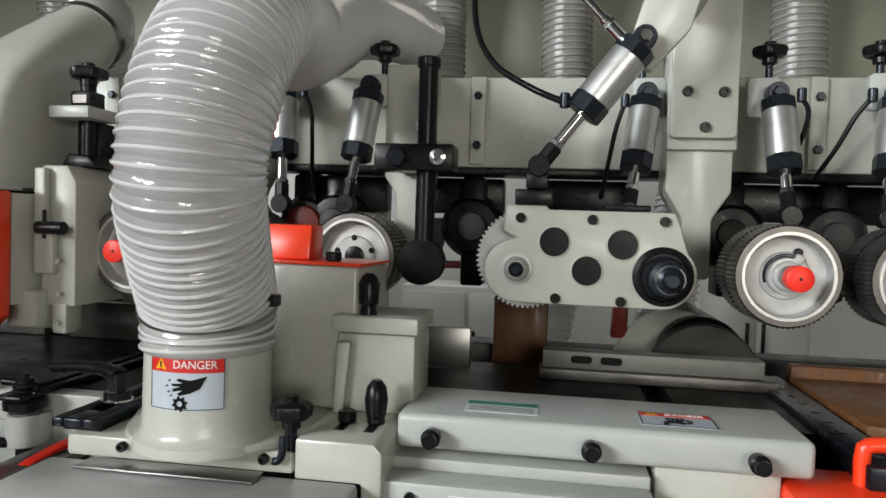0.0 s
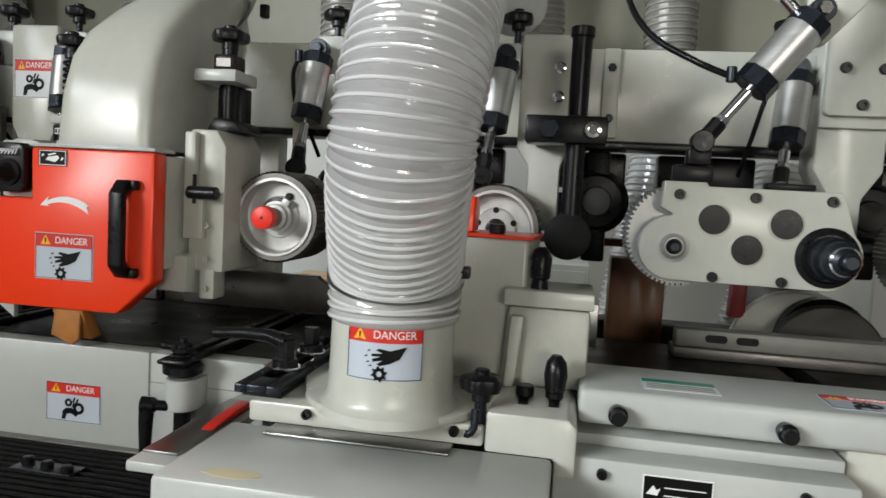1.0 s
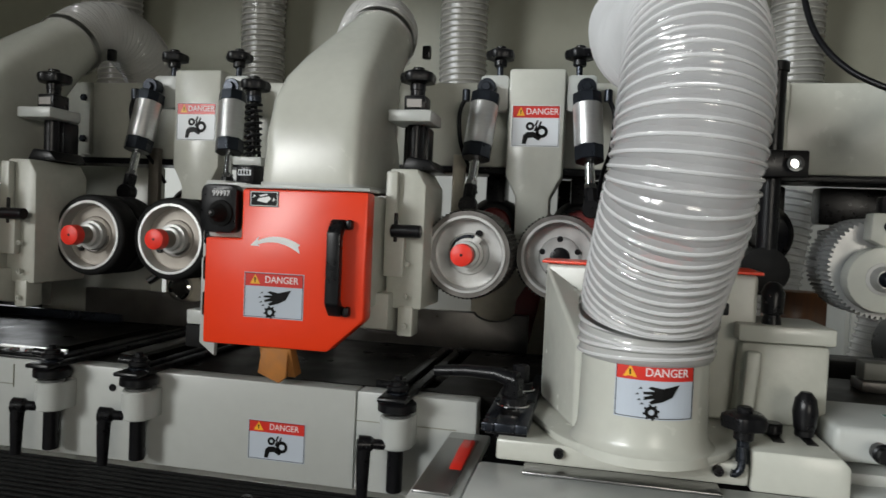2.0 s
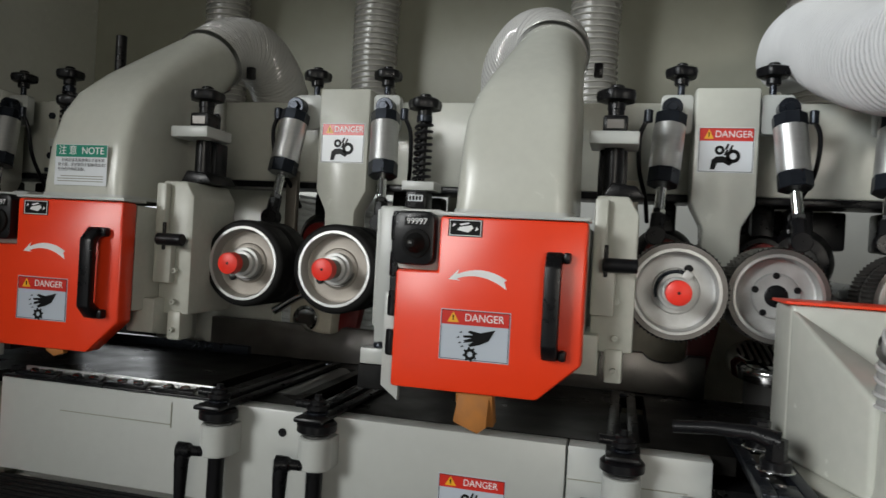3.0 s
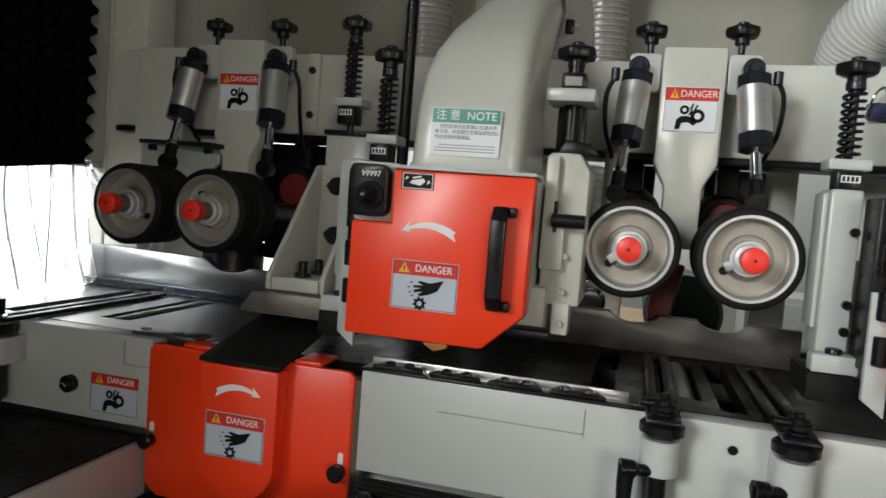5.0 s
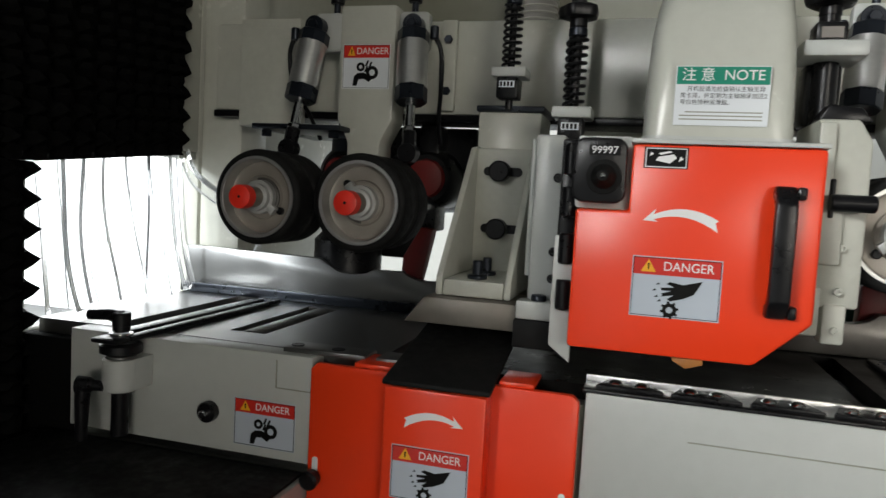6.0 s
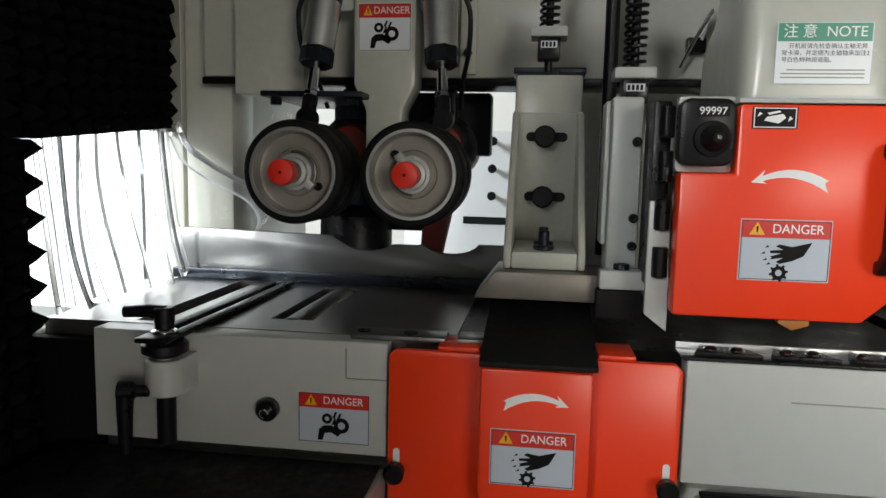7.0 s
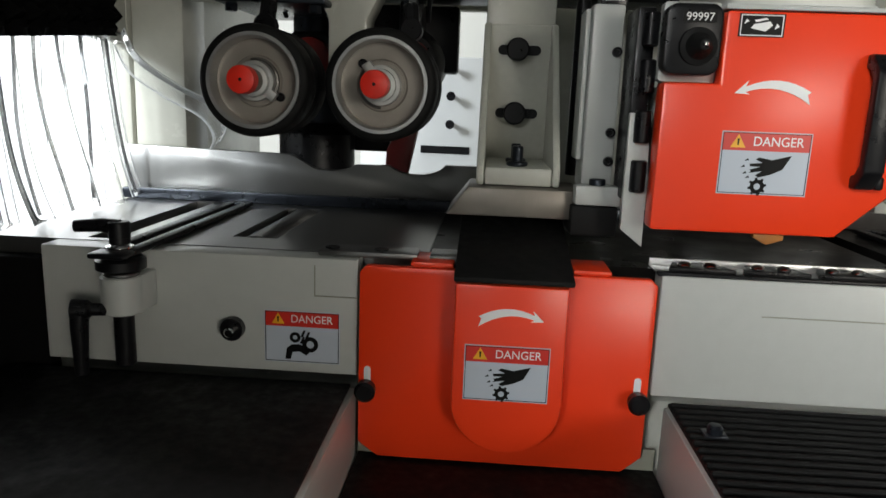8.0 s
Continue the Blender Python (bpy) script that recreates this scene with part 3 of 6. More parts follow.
danger_sticker(bed, upright(-2.135, 0.90, 0.72), 0.092, 0.065, "roller")
danger_sticker(bed, upright(-0.934, 0.90, 0.731), 0.092, 0.060, "roller")

# ledge with ribbed rubber mats
ledge = thing("front_ledge", (-1.3, 0.7, 0.6), "pale steel ledge under the bed front", "ledge")
for x0, x1 in ((-2.5, -2.068), (-1.70, -0.60)):
    part("ledge_body", box(x0, x1, 0.42, 0.90, 0.30, 0.660, 0.004), PAINT_WHITE, ledge)
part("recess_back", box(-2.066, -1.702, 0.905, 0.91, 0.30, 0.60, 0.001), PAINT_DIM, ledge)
part("recess_floor", box(-2.066, -1.702, 0.45, 0.904, 0.560, 0.574, 0.002), RUBBER, ledge)
for x0, x1 in ((-2.5, -2.075), (-1.695, -0.605)):
    m = thing("rubber_mat", ((x0 + x1) / 2, 0.66, 0.66), "ribbed black rubber mat on the ledge", "mat", "ledge mats")
    part("mat_sheet", box(x0, x1, 0.43, 0.898, 0.6605, 0.665, 0.001), RUBBER, m)
    if x0 > -2:
        first = part("rib", box(x0, x1, 0.434, 0.4405, 0.6645, 0.6695, 0.0015, 1), RUBBER, m)
        for k in range(1, 30):
            rib = new("rib", first.data)
            rib.parent = m
            rib.location = (0, k * 0.0155, 0)

# small fixings on the mats
for pts in (((-0.935, 0.812), (-0.90, 0.806), (-0.865, 0.80)), ((-1.668, 0.812),)):
    bs = thing("screw_plate", (pts[0][0], pts[0][1], 0.67), "small steel plate with screw heads on the ribbed mat", "fixing", "mat fixings")
    x0, x1 = pts[0][0], pts[-1][0]
    part("plate", box(x0 - 0.012, x1 + 0.012, pts[-1][1] - 0.010, pts[0][1] + 0.010, 0.6690, 0.6715, 0.0008), BLUED, bs)
    for x, y in pts:
        part("screw_head", turned((x, y, 0.6715), (x, y, 0.681), [(0, 0.0085), (0.006, 0.0085), (0.009, 0.006), (0.0095, 0.003)], 16), BLUED if len(pts) == 1 else BLACK, bs)

# guide fence behind the work piece
fence = thing("guide_fence", (-2.0, 1.32, 0.82), "polished steel guide fence with scalloped top edge", "fence")


def scalloped(x0, x1, z0, z1, cuts, r):
    pts = [(x0, z0), (x1, z0), (x1, z1)]
    for c in sorted(cuts, reverse=True):
        pts += [(c + r * math.cos(radians(a)), z1 + 0.004 + r * 0.5 * math.sin(radians(a))) for a in range(-12, -169, -12)]
    return pts + [(x0, z1)]


prof = [(-2.56, 0.8205), (-1.93, 0.8205), (-1.93, 0.898), (-1.995, 0.898)]
prof += [(-2.045 + 0.05 * math.cos(radians(a)), 0.902 + 0.022 * math.sin(radians(a))) for a in range(-20, -161, -14)] + [(-2.11, 0.893), (-2.15, 0.893)]
prof += [(-2.195 + 0.045 * math.cos(radians(a)), 0.897 + 0.016 * math.sin(radians(a))) for a in range(-20, -141, -14)] + [(-2.262, 0.906), (-2.56, 0.912)]
part("fence_plate", plate(prof, 1.31, 1.325, 0.002), STEEL, fence)
part("fence_foot", box(-2.56, -1.50, 1.292, 1.3095, 0.8195, 0.838, 0.002), BLUED, fence)
part("middle_fence", plate(scalloped(-1.60, -1.06, 0.8205, 0.892, [-1.345, -1.19], 0.045), 1.31, 1.33, 0.002), STEEL_DARK, fence, "dull steel fence")
part("outfeed_stop", box(-0.275, -0.160, 1.245, 1.257, 0.8205, 0.893, 0.0015), STEEL, fence, "short ground steel stop plate")
part("rear_fence", plate(scalloped(-1.0, -0.60, 0.8205, 0.895, [-0.67], 0.04), 1.31, 1.33, 0.002), STEEL_DARK, fence, "dark steel fence")


# ---- feed rollers ----
def feed_roller(x, rubber, cap=True, y=1.02):
    z = 1.022
    t = thing("feed_roller", (x, y, z), "rubber-tyred steel feed roller with red shaft cap" if rubber else ("knurled steel feed roller with red shaft cap" if cap else "knurled steel feed roller with drilled face"), "roller", "feed rollers")
    R, w = 0.0725, 0.05
    for k, y0 in enumerate((y, y + 0.062)):
        if rubber:
            part("tyre", turned((x, y0, z), (x, y0 + w, z), [(0.002, 0.060), (0, 0.0615), (0, R - 0.005), (0.003, R - 0.001), (0.006, R), (w - 0.006, R), (w, R - 0.005), (w, 0.05)], 56, False), RUBBER, t, "black rubber tyre")
        else:
            n, bm = 66, bmesh.new()
            rings = []
            for j in range(3):
                h = 0.001 + (w - 0.002) * j / 2
                rings.append([bm.verts.new((x + (R - (0.0036 if i % 2 else 0)) * math.cos(2 * math.pi * i / (2 * n)), y0 + h, z + (R - (0.0036 if i % 2 else 0)) * math.sin(2 * math.pi * i / (2 * n)))) for i in range(2 * n)])
            for a, b in zip(rings, rings[1:]):
                for i in range(2 * n):
                    bm.faces.new((a[i], a[(i + 1) % (2 * n)], b[(i + 1) % (2 * n)], b[i]))
            bmesh.ops.recalc_face_normals(bm, faces=bm.faces[:])
            merge(bm, turned((x, y0 + 0.001, z), (x, y0 + w, z), [(0, 0.060), (0.0, R - 0.0036), (0.003, R - 0.0037), (w - 0.004, R - 0.0037), (w - 0.002, 0.06)], 84, False))
            part("knurled_ring", bm, STEEL_DARK, t, "toothed dull steel ring", False)
    part("rim", turned((x, y - 0.002, z), (x, y + 0.1, z), [(0.024, 0.0545), (0.001, 0.0565), (0.0, 0.0575), (0.0, 0.0615), (0.004, 0.062), (0.1, 0.058)], 48, False), ALU, t, "bright rim")
    part("disc", turned((x, y + 0.016, z), (x, y + 0.1, z), [(0.0, 0.018), (0.0, 0.030), (0.0008, 0.0305), (0.0008, 0.032), (0.004, 0.034), (0.005, 0.05), (0.004, 0.0545), (0.002, 0.0565), (0.09, 0.0565)], 48), RIM if rubber else ROLL_STEEL, t, "worn steel face disc")
    if cap:
        part("hub", turned((x, y - 0.006, z), (x, y + 0.02, z), [(0, 0.0175), (0.0012, 0.0205), (0.010, 0.021), (0.0105, 0.0255), (0.026, 0.0265)], 32), ROLL_STEEL, t)
        part("shaft", rod((x, y - 0.038, z), (x, y + 0.2, z), 0.0155), SHAFT, t, "dull brown-grey shaft")
        c = part("shaft_cap", turned((x, y - 0.048, z), (x, y - 0.026, z), [(0, 0.0155), (0.001, 0.0172), (0.012, 0.0176), (0.018, 0.0176)], 32), RED_CAP, t, "red plastic shaft cap")
        part("cap_hole", rod((x, y - 0.0485, z), (x, y - 0.0475, z), 0.0022, 10), BLACK, c)
        a = {-2.231: 5.6, -2.065: 2.2, -1.364: 3.75, -1.201: 3.6}.get(x, 1.0)
        arc = [Vector((x + 0.0285 * math.cos(a - 0.1 + 2.6 * i / 16), y + 0.0155, z + 0.0285 * math.sin(a - 0.1 + 2.6 * i / 16))) for i in range(17)]
        part("crescent_slot", tube(arc, lambda i: 0.0034 - 0.0001 * i, 8, True), STEEL_DARK if rubber else BLUED, t, "dark crescent groove")
        block = box(0.017, 0.034, y + 0.004, y + 0.0155, -0.0065, 0.0065, 0.0015)
        bmesh.ops.rotate(block, verts=block.verts, cent=(0, 0, 0), matrix=Matrix.Rotation(-a, 3, "Y"))
        bmesh.ops.translate(block, verts=block.verts, vec=(x, 0, z))
        part("clamp_block", block, ROLL_STEEL, t)
        part("key_slot", rod((x + 0.037 * math.cos(a + 0.12), y + 0.014, z + 0.037 * math.sin(a + 0.12)), (x + 0.037 * math.cos(a + 0.12), y + 0.0215, z + 0.037 * math.sin(a + 0.12)), 0.006, 12), BLACK, t)
    else:
        part("hub", turned((x, y + 0.0145, z), (x, y + 0.02, z), [(0, 0.014), (0.001, 0.0165), (0.01, 0.017)], 28), BLACK, t, "dark bore")
        for k in range(5):
            a = radians(20 + 72 * k)
            part("face_hole", rod((x + 0.03 * math.cos(a), y + 0.0145, z + 0.03 * math.sin(a)), (x + 0.03 * math.cos(a), y + 0.0185, z + 0.03 * math.sin(a)), 0.005, 12), BLACK, t)
    part("drive_shaft", rod((x, y + 0.13, z), (x, 1.62, z), 0.018), BLUED, t, "dark drive shaft")
    return t


for x in (-2.231, -2.065, -1.364, -1.201):
    feed_roller(x, True)
feed_roller(-0.678, False)
feed_roller(-0.535, False, False, 1.07)
feed_roller(-0.338, False, False, 1.09)
feed_roller(0.30, False)
feed_roller(0.475, False)


# ---- air cylinders ----
def air_cylinder(top, foot, r=0.026):
    top, foot = Vector(top), Vector(foot)
    d = (foot - top).normalized()
    t = thing("air_cylinder", top, "silver air cylinder with black end caps and chrome rod", "pneumatic cylinder", "air cylinders")
    L = (foot - top).length
    p = lambda s: top + d * s
    part("barrel", rod(p(0.032), p(0.112), r), ALU, t, "brushed aluminium barrel")
    part("upper_cap", merge(rod(p(0.012), p(0.034), r + 0.001, 8), rod(top + Vector((0, -0.012, 0)), top + Vector((0, 0.012, 0)), 0.017)), BLUED, t, "dark blue-black end cap")
    part("lower_cap", rod(p(0.110), p(0.137), r + 0.001, 8), BLUED, t, "dark blue-black end cap")
    part("pin_bolt", rod(top + Vector((0, -0.02, 0)), top + Vector((0, -0.01, 0)), 0.0095, 6), CHROME if r > 0.027 else BLUED, t)
    part("piston_rod", rod(p(0.135), p(L - 0.03), 0.0085), CHROME, t, "chrome rod")
    part("lock_nut", rod(p(L - 0.045), p(L - 0.036), 0.011, 6), CHROME, t)
    part("rod_eye", merge(rod(p(L - 0.037), p(L), 0.012, 8), rod(p(L) + Vector((0, -0.012, 0)), p(L) + Vector((0, 0.012, 0)), 0.016)), BLACK, t, "black rod eye")
    return t


def air_tube(pts, r=0.004):
    t = thing("air_hose", pts[0], "thin black air hose", "hose", "air hoses")
    part("tube", tube(smooth_path(pts, 0.008), r, 10, True), BLACK, t)
    f = Vector(pts[0])
    part("fitting", rod(f + Vector((0, 0, -0.008)), f + Vector((0, 0, 0.014)), 0.0075, 12), BLUED, t)


# ---- posts with a roller sticker, ears and hand knobs ----
def post(x, sticker=True):
    t = thing("pressure_post", (x, 1.24, 1.2), "pale grey pressure post with ears and a warning sticker" if sticker else "pale grey pressure post", "machine post", "pressure posts")
    part("post_body", plate([(x - 0.031, 1.02), (x + 0.031, 1.02), (x + 0.031, 1.125), (x + 0.052, 1.165), (x + 0.052, 1.362), (x - 0.052, 1.362), (x - 0.052, 1.165), (x - 0.031, 1.125)], 1.23, 1.295, 0.006), PAINT, t)
    for s in (-1, 1):
        part("ear", plate(rounded(min(x + s * 0.054, x + s * 0.107), max(x + s * 0.054, x + s * 0.107), 1.285, 1.352, 0.008), 1.242, 1.262, 0.002), PAINT_WHITE, t)
        star_knob(t, x + s * 0.074, 1.262, 1.394, 0.029, 0.03)
    if sticker:
        # White field: the stronger light on the posts is put into the colour.
        danger_sticker(t, upright(x, 1.23, 1.256), 0.088, 0.076, "roller", 1, LABEL_WHITE)
    return t


for x, sx in ((-2.150, 1), (-1.287, 1), (-0.597, 1)):
    post(x)
    for s in (-1, 1):
        air_cylinder((x + s * 0.09, 1.214, 1.322), (x + s * 0.108, 1.165, 1.105))
        air_tube([(x + s * 0.128, 1.21, 1.305), (x + s * 0.140, 1.215, 1.275), (x + s * 0.138, 1.23, 1.22), (x + s * 0.125, 1.27, 1.175), (x + s * 0.118, 1.31, 1.13)])
    for s in (-1, 1):
        g = thing("roller_gearbox", (x + s * 0.08, 1.45, 1.02), "dark gearbox behind the feed rollers with dark red cover", "gearbox", "roller gearboxes")
        part("housing", turned((x + s * 0.085, 1.34, 1.07), (x + s * 0.085, 1.48, 1.07), [(0, 0.03), (0.002, 0.045), (0.02, 0.058), (0.12, 0.058), (0.14, 0.045)], 28), BLACK, g)
        part("cover", turned((x + s * 0.085, 1.325, 1.07), (x + s * 0.085, 1.345, 1.07), [(0, 0.02), (0.004, 0.034), (0.02, 0.038)], 28), DARK_RED, g, "dark red cover")
        part("swing_arm", box(x + s * 0.085 - 0.02, x + s * 0.085 + 0.02, 1.35, 1.42, 0.97, 1.172, 0.006), BLACK, g)


def plate_x(pts, x0, x1, bev=0.002):
    """A plate with the outline pts in (y, z), from x0 to x1."""
    bm = plate([(y, z) for y, z in pts], 0, 1, 0)
    for v in bm.verts:
        v.co = Vector((x0 + (x1 - x0) * v.co.y, v.co.x, v.co.z))
    bmesh.ops.recalc_face_normals(bm, faces=bm.faces[:])
    if bev:
        bmesh.ops.bevel(bm, geom=bm.edges[:], offset=bev, segments=2, affect="EDGES", profile=0.5)
    return bm


def bolt(parent, x, y, z, r=0.008, material=None, axis="y"):
    d = Vector((0, -1, 0)) if axis == "y" else Vector((0, 0, 1))
    p = Vector((x, y, z))
    part("bolt", turned(p, p + d * 0.008, [(0, r), (0.006, r), (0.0075, r * 0.9), (0.0075, r * 0.5), (0.004, r * 0.48)], 18), material or BLACK, parent)


# ---- cutter guards with their hoods ----
def cutter_guard(dx):
    X = lambda x: x + dx
    g = thing("cutter_guard", (X(-1.6), 0.92, 0.9), "orange-red cutter guard with black handle and warning sticker", "machine guard", "cutter guards")
    part("guard_plate", plate([(X(x), z) for x, z in ((-1.741, 0.875), (-1.543, 0.875), (-1.488, 0.925), (-1.488, 1.108), (-1.683, 1.108), (-1.683, 1.034), (-1.741, 1.034))], 0.88, 0.912, 0.004), RED, g)
    part("guard_lip", plate([(X(x), z) for x, z in ((-1.685, 1.109), (-1.486, 1.109), (-1.486, 1.114), (-1.685, 1.114))], 0.878, 0.93, 0.001), PAINT_WHITE, g)
    part("housing", plate([(X(x), z) for x, z in ((-1.735, 0.93), (-1.56, 0.93), (-1.49, 0.94), (-1.4885, 1.105), (-1.68, 1.105), (-1.68, 1.03), (-1.735, 1.03))], 0.913, 1.15, 0.004), PAINT_CAST, g, "grey cast housing")
    part("skirt", plate_x([(0.94, 0.905), (1.06, 0.885), (1.06, 0.96), (0.94, 0.96)], X(-1.52), X(-1.47), 0.003), PAINT_CAST, g)
    h = part("handle", plate_x([(0.8795, 1.068), (0.866, 1.068), (0.850, 1.050), (0.850, 0.948), (0.866, 0.930), (0.8795, 0.930), (0.8795, 0.944), (0.871, 0.946), (0.864, 0.956), (0.864, 1.042), (0.871, 1.052), (0.8795, 1.054)], X(-1.538), X(-1.517), 0.003), BLACK, g, "black plastic pull handle")
    for z in (1.061, 0.937):
        part("handle_foot", box(X(-1.5165), X(-1.507), 0.866, 0.8795, z - 0.007, z + 0.007, 0.003), BLACK, h)
    danger_sticker(g, upright(X(-1.6275), 0.88, 0.952), 0.094, 0.067, "cutter")
    arrow(g, upright(X(-1.627), 0.88, 1.031), 0.080)
    s = part("pictogram_plate", mapped(sheet(-0.023, 0.023, -0.0115, 0.0115, 0.0003, 0.001), upright(X(-1.6475), 0.88, 1.0935)), INK, g, "small black pictogram plate with white frame", False)
    for q in ((-0.0215, 0.0215, 0.0095, 0.0105), (-0.0215, 0.0215, -0.0105, -0.0095), (-0.0215, -0.0205, -0.0095, 0.0095), (0.0205, 0.0215, -0.0095, 0.0095)):
        part("white_line", mapped(sheet(*q, 0.001, 0.0012), upright(X(-1.6475), 0.88, 1.0935)), WHITE_INK, s, "", False)
    part("white_figure", mapped(merge(shape([(-0.011, -0.003), (0.004, -0.006), (0.011, 0.0), (0.008, 0.004), (-0.008, 0.001)], 0.001, 0.0012), shape([(-0.006, 0.003), (0.006, 0.006), (0.004, 0.0075), (-0.008, 0.005)], 0.001, 0.0012), shape([(-0.018, 0.001), (-0.013, 0.004), (-0.016, 0.006)], 0.001, 0.0012), shape([(0.013, -0.004), (0.018, -0.001), (0.015, 0.002)], 0.001, 0.0012)), upright(X(-1.6475), 0.88, 1.0935)), WHITE_INK, s, "", False)
    # position counter in the notch
    c = thing("position_counter", (X(-1.713), 0.9, 1.07), "black position counter with white digits and dial", "counter", "position counters")
    part("counter_plate", plate(rounded(X(-1.744), X(-1.684), 1.0345, 1.117, 0.004), 0.896, 0.912, 0.001), PAINT_WHITE, c)
    b = part("counter_body", plate(rounded(X(-1.746), X(-1.688), 1.041, 1.113, 0.012), 0.872, 0.8955, 0.003), BLACK, c)
    part("digit_window", mapped(sheet(-0.017, 0.017, -0.0055, 0.0055, 0.0002, 0.0008), upright(X(-1.7125), 0.872, 1.099)), INK, b, "", False)
    tx = text_mesh("99997", 0.0115)
    bmesh.ops.translate(tx, verts=tx.verts, vec=(0, 0, 0.001))
    part("digits", mapped(tx, upright(X(-1.7125), 0.872, 1.099)), WHITE_INK, b, "", False)
    part("dial", turned((X(-1.712), 0.872, 1.070), (X(-1.712), 0.84, 1.070), [(0, 0.0195), (0.004, 0.019), (0.006, 0.014), (0.016, 0.0085), (0.026, 0.007), (0.028, 0.005)], 32), RUBBER, c, "dark dial with steel tip")
    part("dial_tip", rod((X(-1.712), 0.845, 1.070), (X(-1.712), 0.841, 1.070), 0.003, 12), CHROME, c)
    # hinge column and pale slide on the infeed side
    hc = thing("hinge_column", (X(-1.757), 0.93, 0.95), "black hinge strip beside the cutter guard", "hinge", "hinge columns")
    part("column", box(X(-1.765), X(-1.7445), 0.925, 0.99, 0.90, 1.115, 0.003), BLACK, hc)
    for z in (0.93, 0.985, 1.04, 1.09):
        part("knuckle", rod((X(-1.752), 0.913, z - 0.018), (X(-1.752), 0.913, z + 0.018), 0.009, 14), BLACK, hc)
    sl = thing("guard_slide", (X(-1.78), 1.0, 0.9), "pale grey guard slide with bolted foot", "slide", "guard slides")
    part("slide_plate", box(X(-1.806), X(-1.768), 0.985, 1.05, 0.905, 1.125, 0.004), PAINT_WHITE, sl)
    part("slide_rib", box(X(-1.813), X(-1.8065), 0.995, 1.045, 0.94, 1.12, 0.002), PAINT_WHITE, sl)
    part("slide_foot", box(X(-1.815), X(-1.760), 0.955, 0.984, 0.888, 0.912, 0.003), PAINT_WHITE, sl)
    part("lower_plate", plate([(X(-1.766), 0.868), (X(-1.740), 0.848), (X(-1.740), 0.872), (X(-1.7425), 0.99), (X(-1.752), 1.0), (X(-1.766), 1.0)], 0.914, 0.924, 0.001), PAINT_WHITE, sl)
    part("dark_shoe", box(X(-1.818), X(-1.762), 0.958, 1.06, 0.850, 0.887, 0.003), RUBBER, sl)
    bolt(sl, X(-1.788), 0.968, 0.912, 0.010, BLUED, "z")
    for z in (0.94, 0.975, 1.07):
        bolt(sl, X(-1.775), 0.985, z, 0.006)
    # slide block on the outfeed side
    sb = thing("slide_block", (X(-1.46), 1.0, 0.95), "grey cast slide block with black clamping lever", "slide block", "slide blocks")
    part("block_body", plate([(X(x), z) for x, z in ((-1.483, 0.935), (-1.425, 0.935), (-1.425, 1.125), (-1.44, 1.15), (-1.483, 1.15))], 0.965, 1.09, 0.004), PAINT_CAST, sb)
    part("front_pad", plate([(X(x), z) for x, z in ((-1.484, 0.985), (-1.452, 0.985), (-1.452, 1.05), (-1.466, 1.07), (-1.466, 1.145), (-1.484, 1.145))], 0.95, 0.9645, 0.003), PAINT_CAST, sb)
    part("lower_lug", box(X(-1.462), X(-1.437), 0.962, 1.0, 0.893, 0.94, 0.004), PAINT_CAST, sb)
    part("lever", merge(rod((X(-1.470), 0.940, 1.055), (X(-1.424), 0.940, 1.055), 0.0098, 18), rod((X(-1.466), 0.95, 1.038), (X(-1.466), 0.95, 1.082), 0.003, 10)), BLACK, sb)
    for z in (0.91, 0.955, 1.005):
        bolt(sb, X(-1.449), 0.962, z, 0.0045, PAINT_CAST)
    ap = thing("height_adjuster", (X(-1.465), 1.03, 1.15), "black hand knob and spindle on a pale bracket", "adjuster", "height adjusters")
    part("bracket", box(X(-1.50), X(-1.43), 0.998, 1.075, 1.227, 1.246, 0.003), PAINT_WHITE, ap)
    part("spindle", merge(rod((X(-1.465), 1.046, 1.14), (X(-1.465), 1.046, 1.228), 0.0145), box(X(-1.487), X(-1.445), 1.05, 1.09, 1.15, 1.2265, 0.004)), BLACK, ap)
    part("indicator", merge(box(X(-1.483), X(-1.447), 1.026, 1.066, 1.247, 1.274, 0.004), rod((X(-1.465), 1.046, 1.27), (X(-1.465), 1.046, 1.29), 0.012)), BLACK, ap)
    part("indicator_window", box(X(-1.477), X(-1.453), 1.0245, 1.0258, 1.254, 1.267, 0), STEEL_DARK, ap, "", False)
    star_knob(ap, X(-1.465), 1.046, 1.305, 0.031, 0.0)
    gs = thing("base_casting", (X(-1.46), 1.1, 1.1), "dark bolts and castings on the slide top", "casting", "base castings")
    part("casting", plate([(X(-1.478), 1.151), (X(-1.418), 1.151), (X(-1.43), 1.168), (X(-1.466), 1.172)], 1.0, 1.08, 0.003), BLACK, gs)
    # leather flap
    lf = thing("leather_flap", (X(-1.635), 0.93, 0.83), "worn tan leather flap under the cutter guard", "flap", "leather flaps")
    if dx > 0.1:
        part("flap", plate_x([(0.884, 0.8745), (0.905, 0.8745), (0.93, 0.83), (0.905, 0.828)], X(-1.650), X(-1.600), 0.002), LEATHER, lf)
        part("flap_front", plate([(X(-1.652), 0.835), (X(-1.618), 0.822), (X(-1.606), 0.832), (X(-1.604), 0.874), (X(-1.646), 0.874)], 0.885, 0.892, 0.002), LEATHER, lf)
    else:
        part("flap", plate([(X(-1.625), 0.870), (X(-1.61), 0.862), (X(-1.592), 0.868), (X(-1.592), 0.8745), (X(-1.625), 0.8745)], 0.890, 0.90, 0.001), LEATHER, lf)


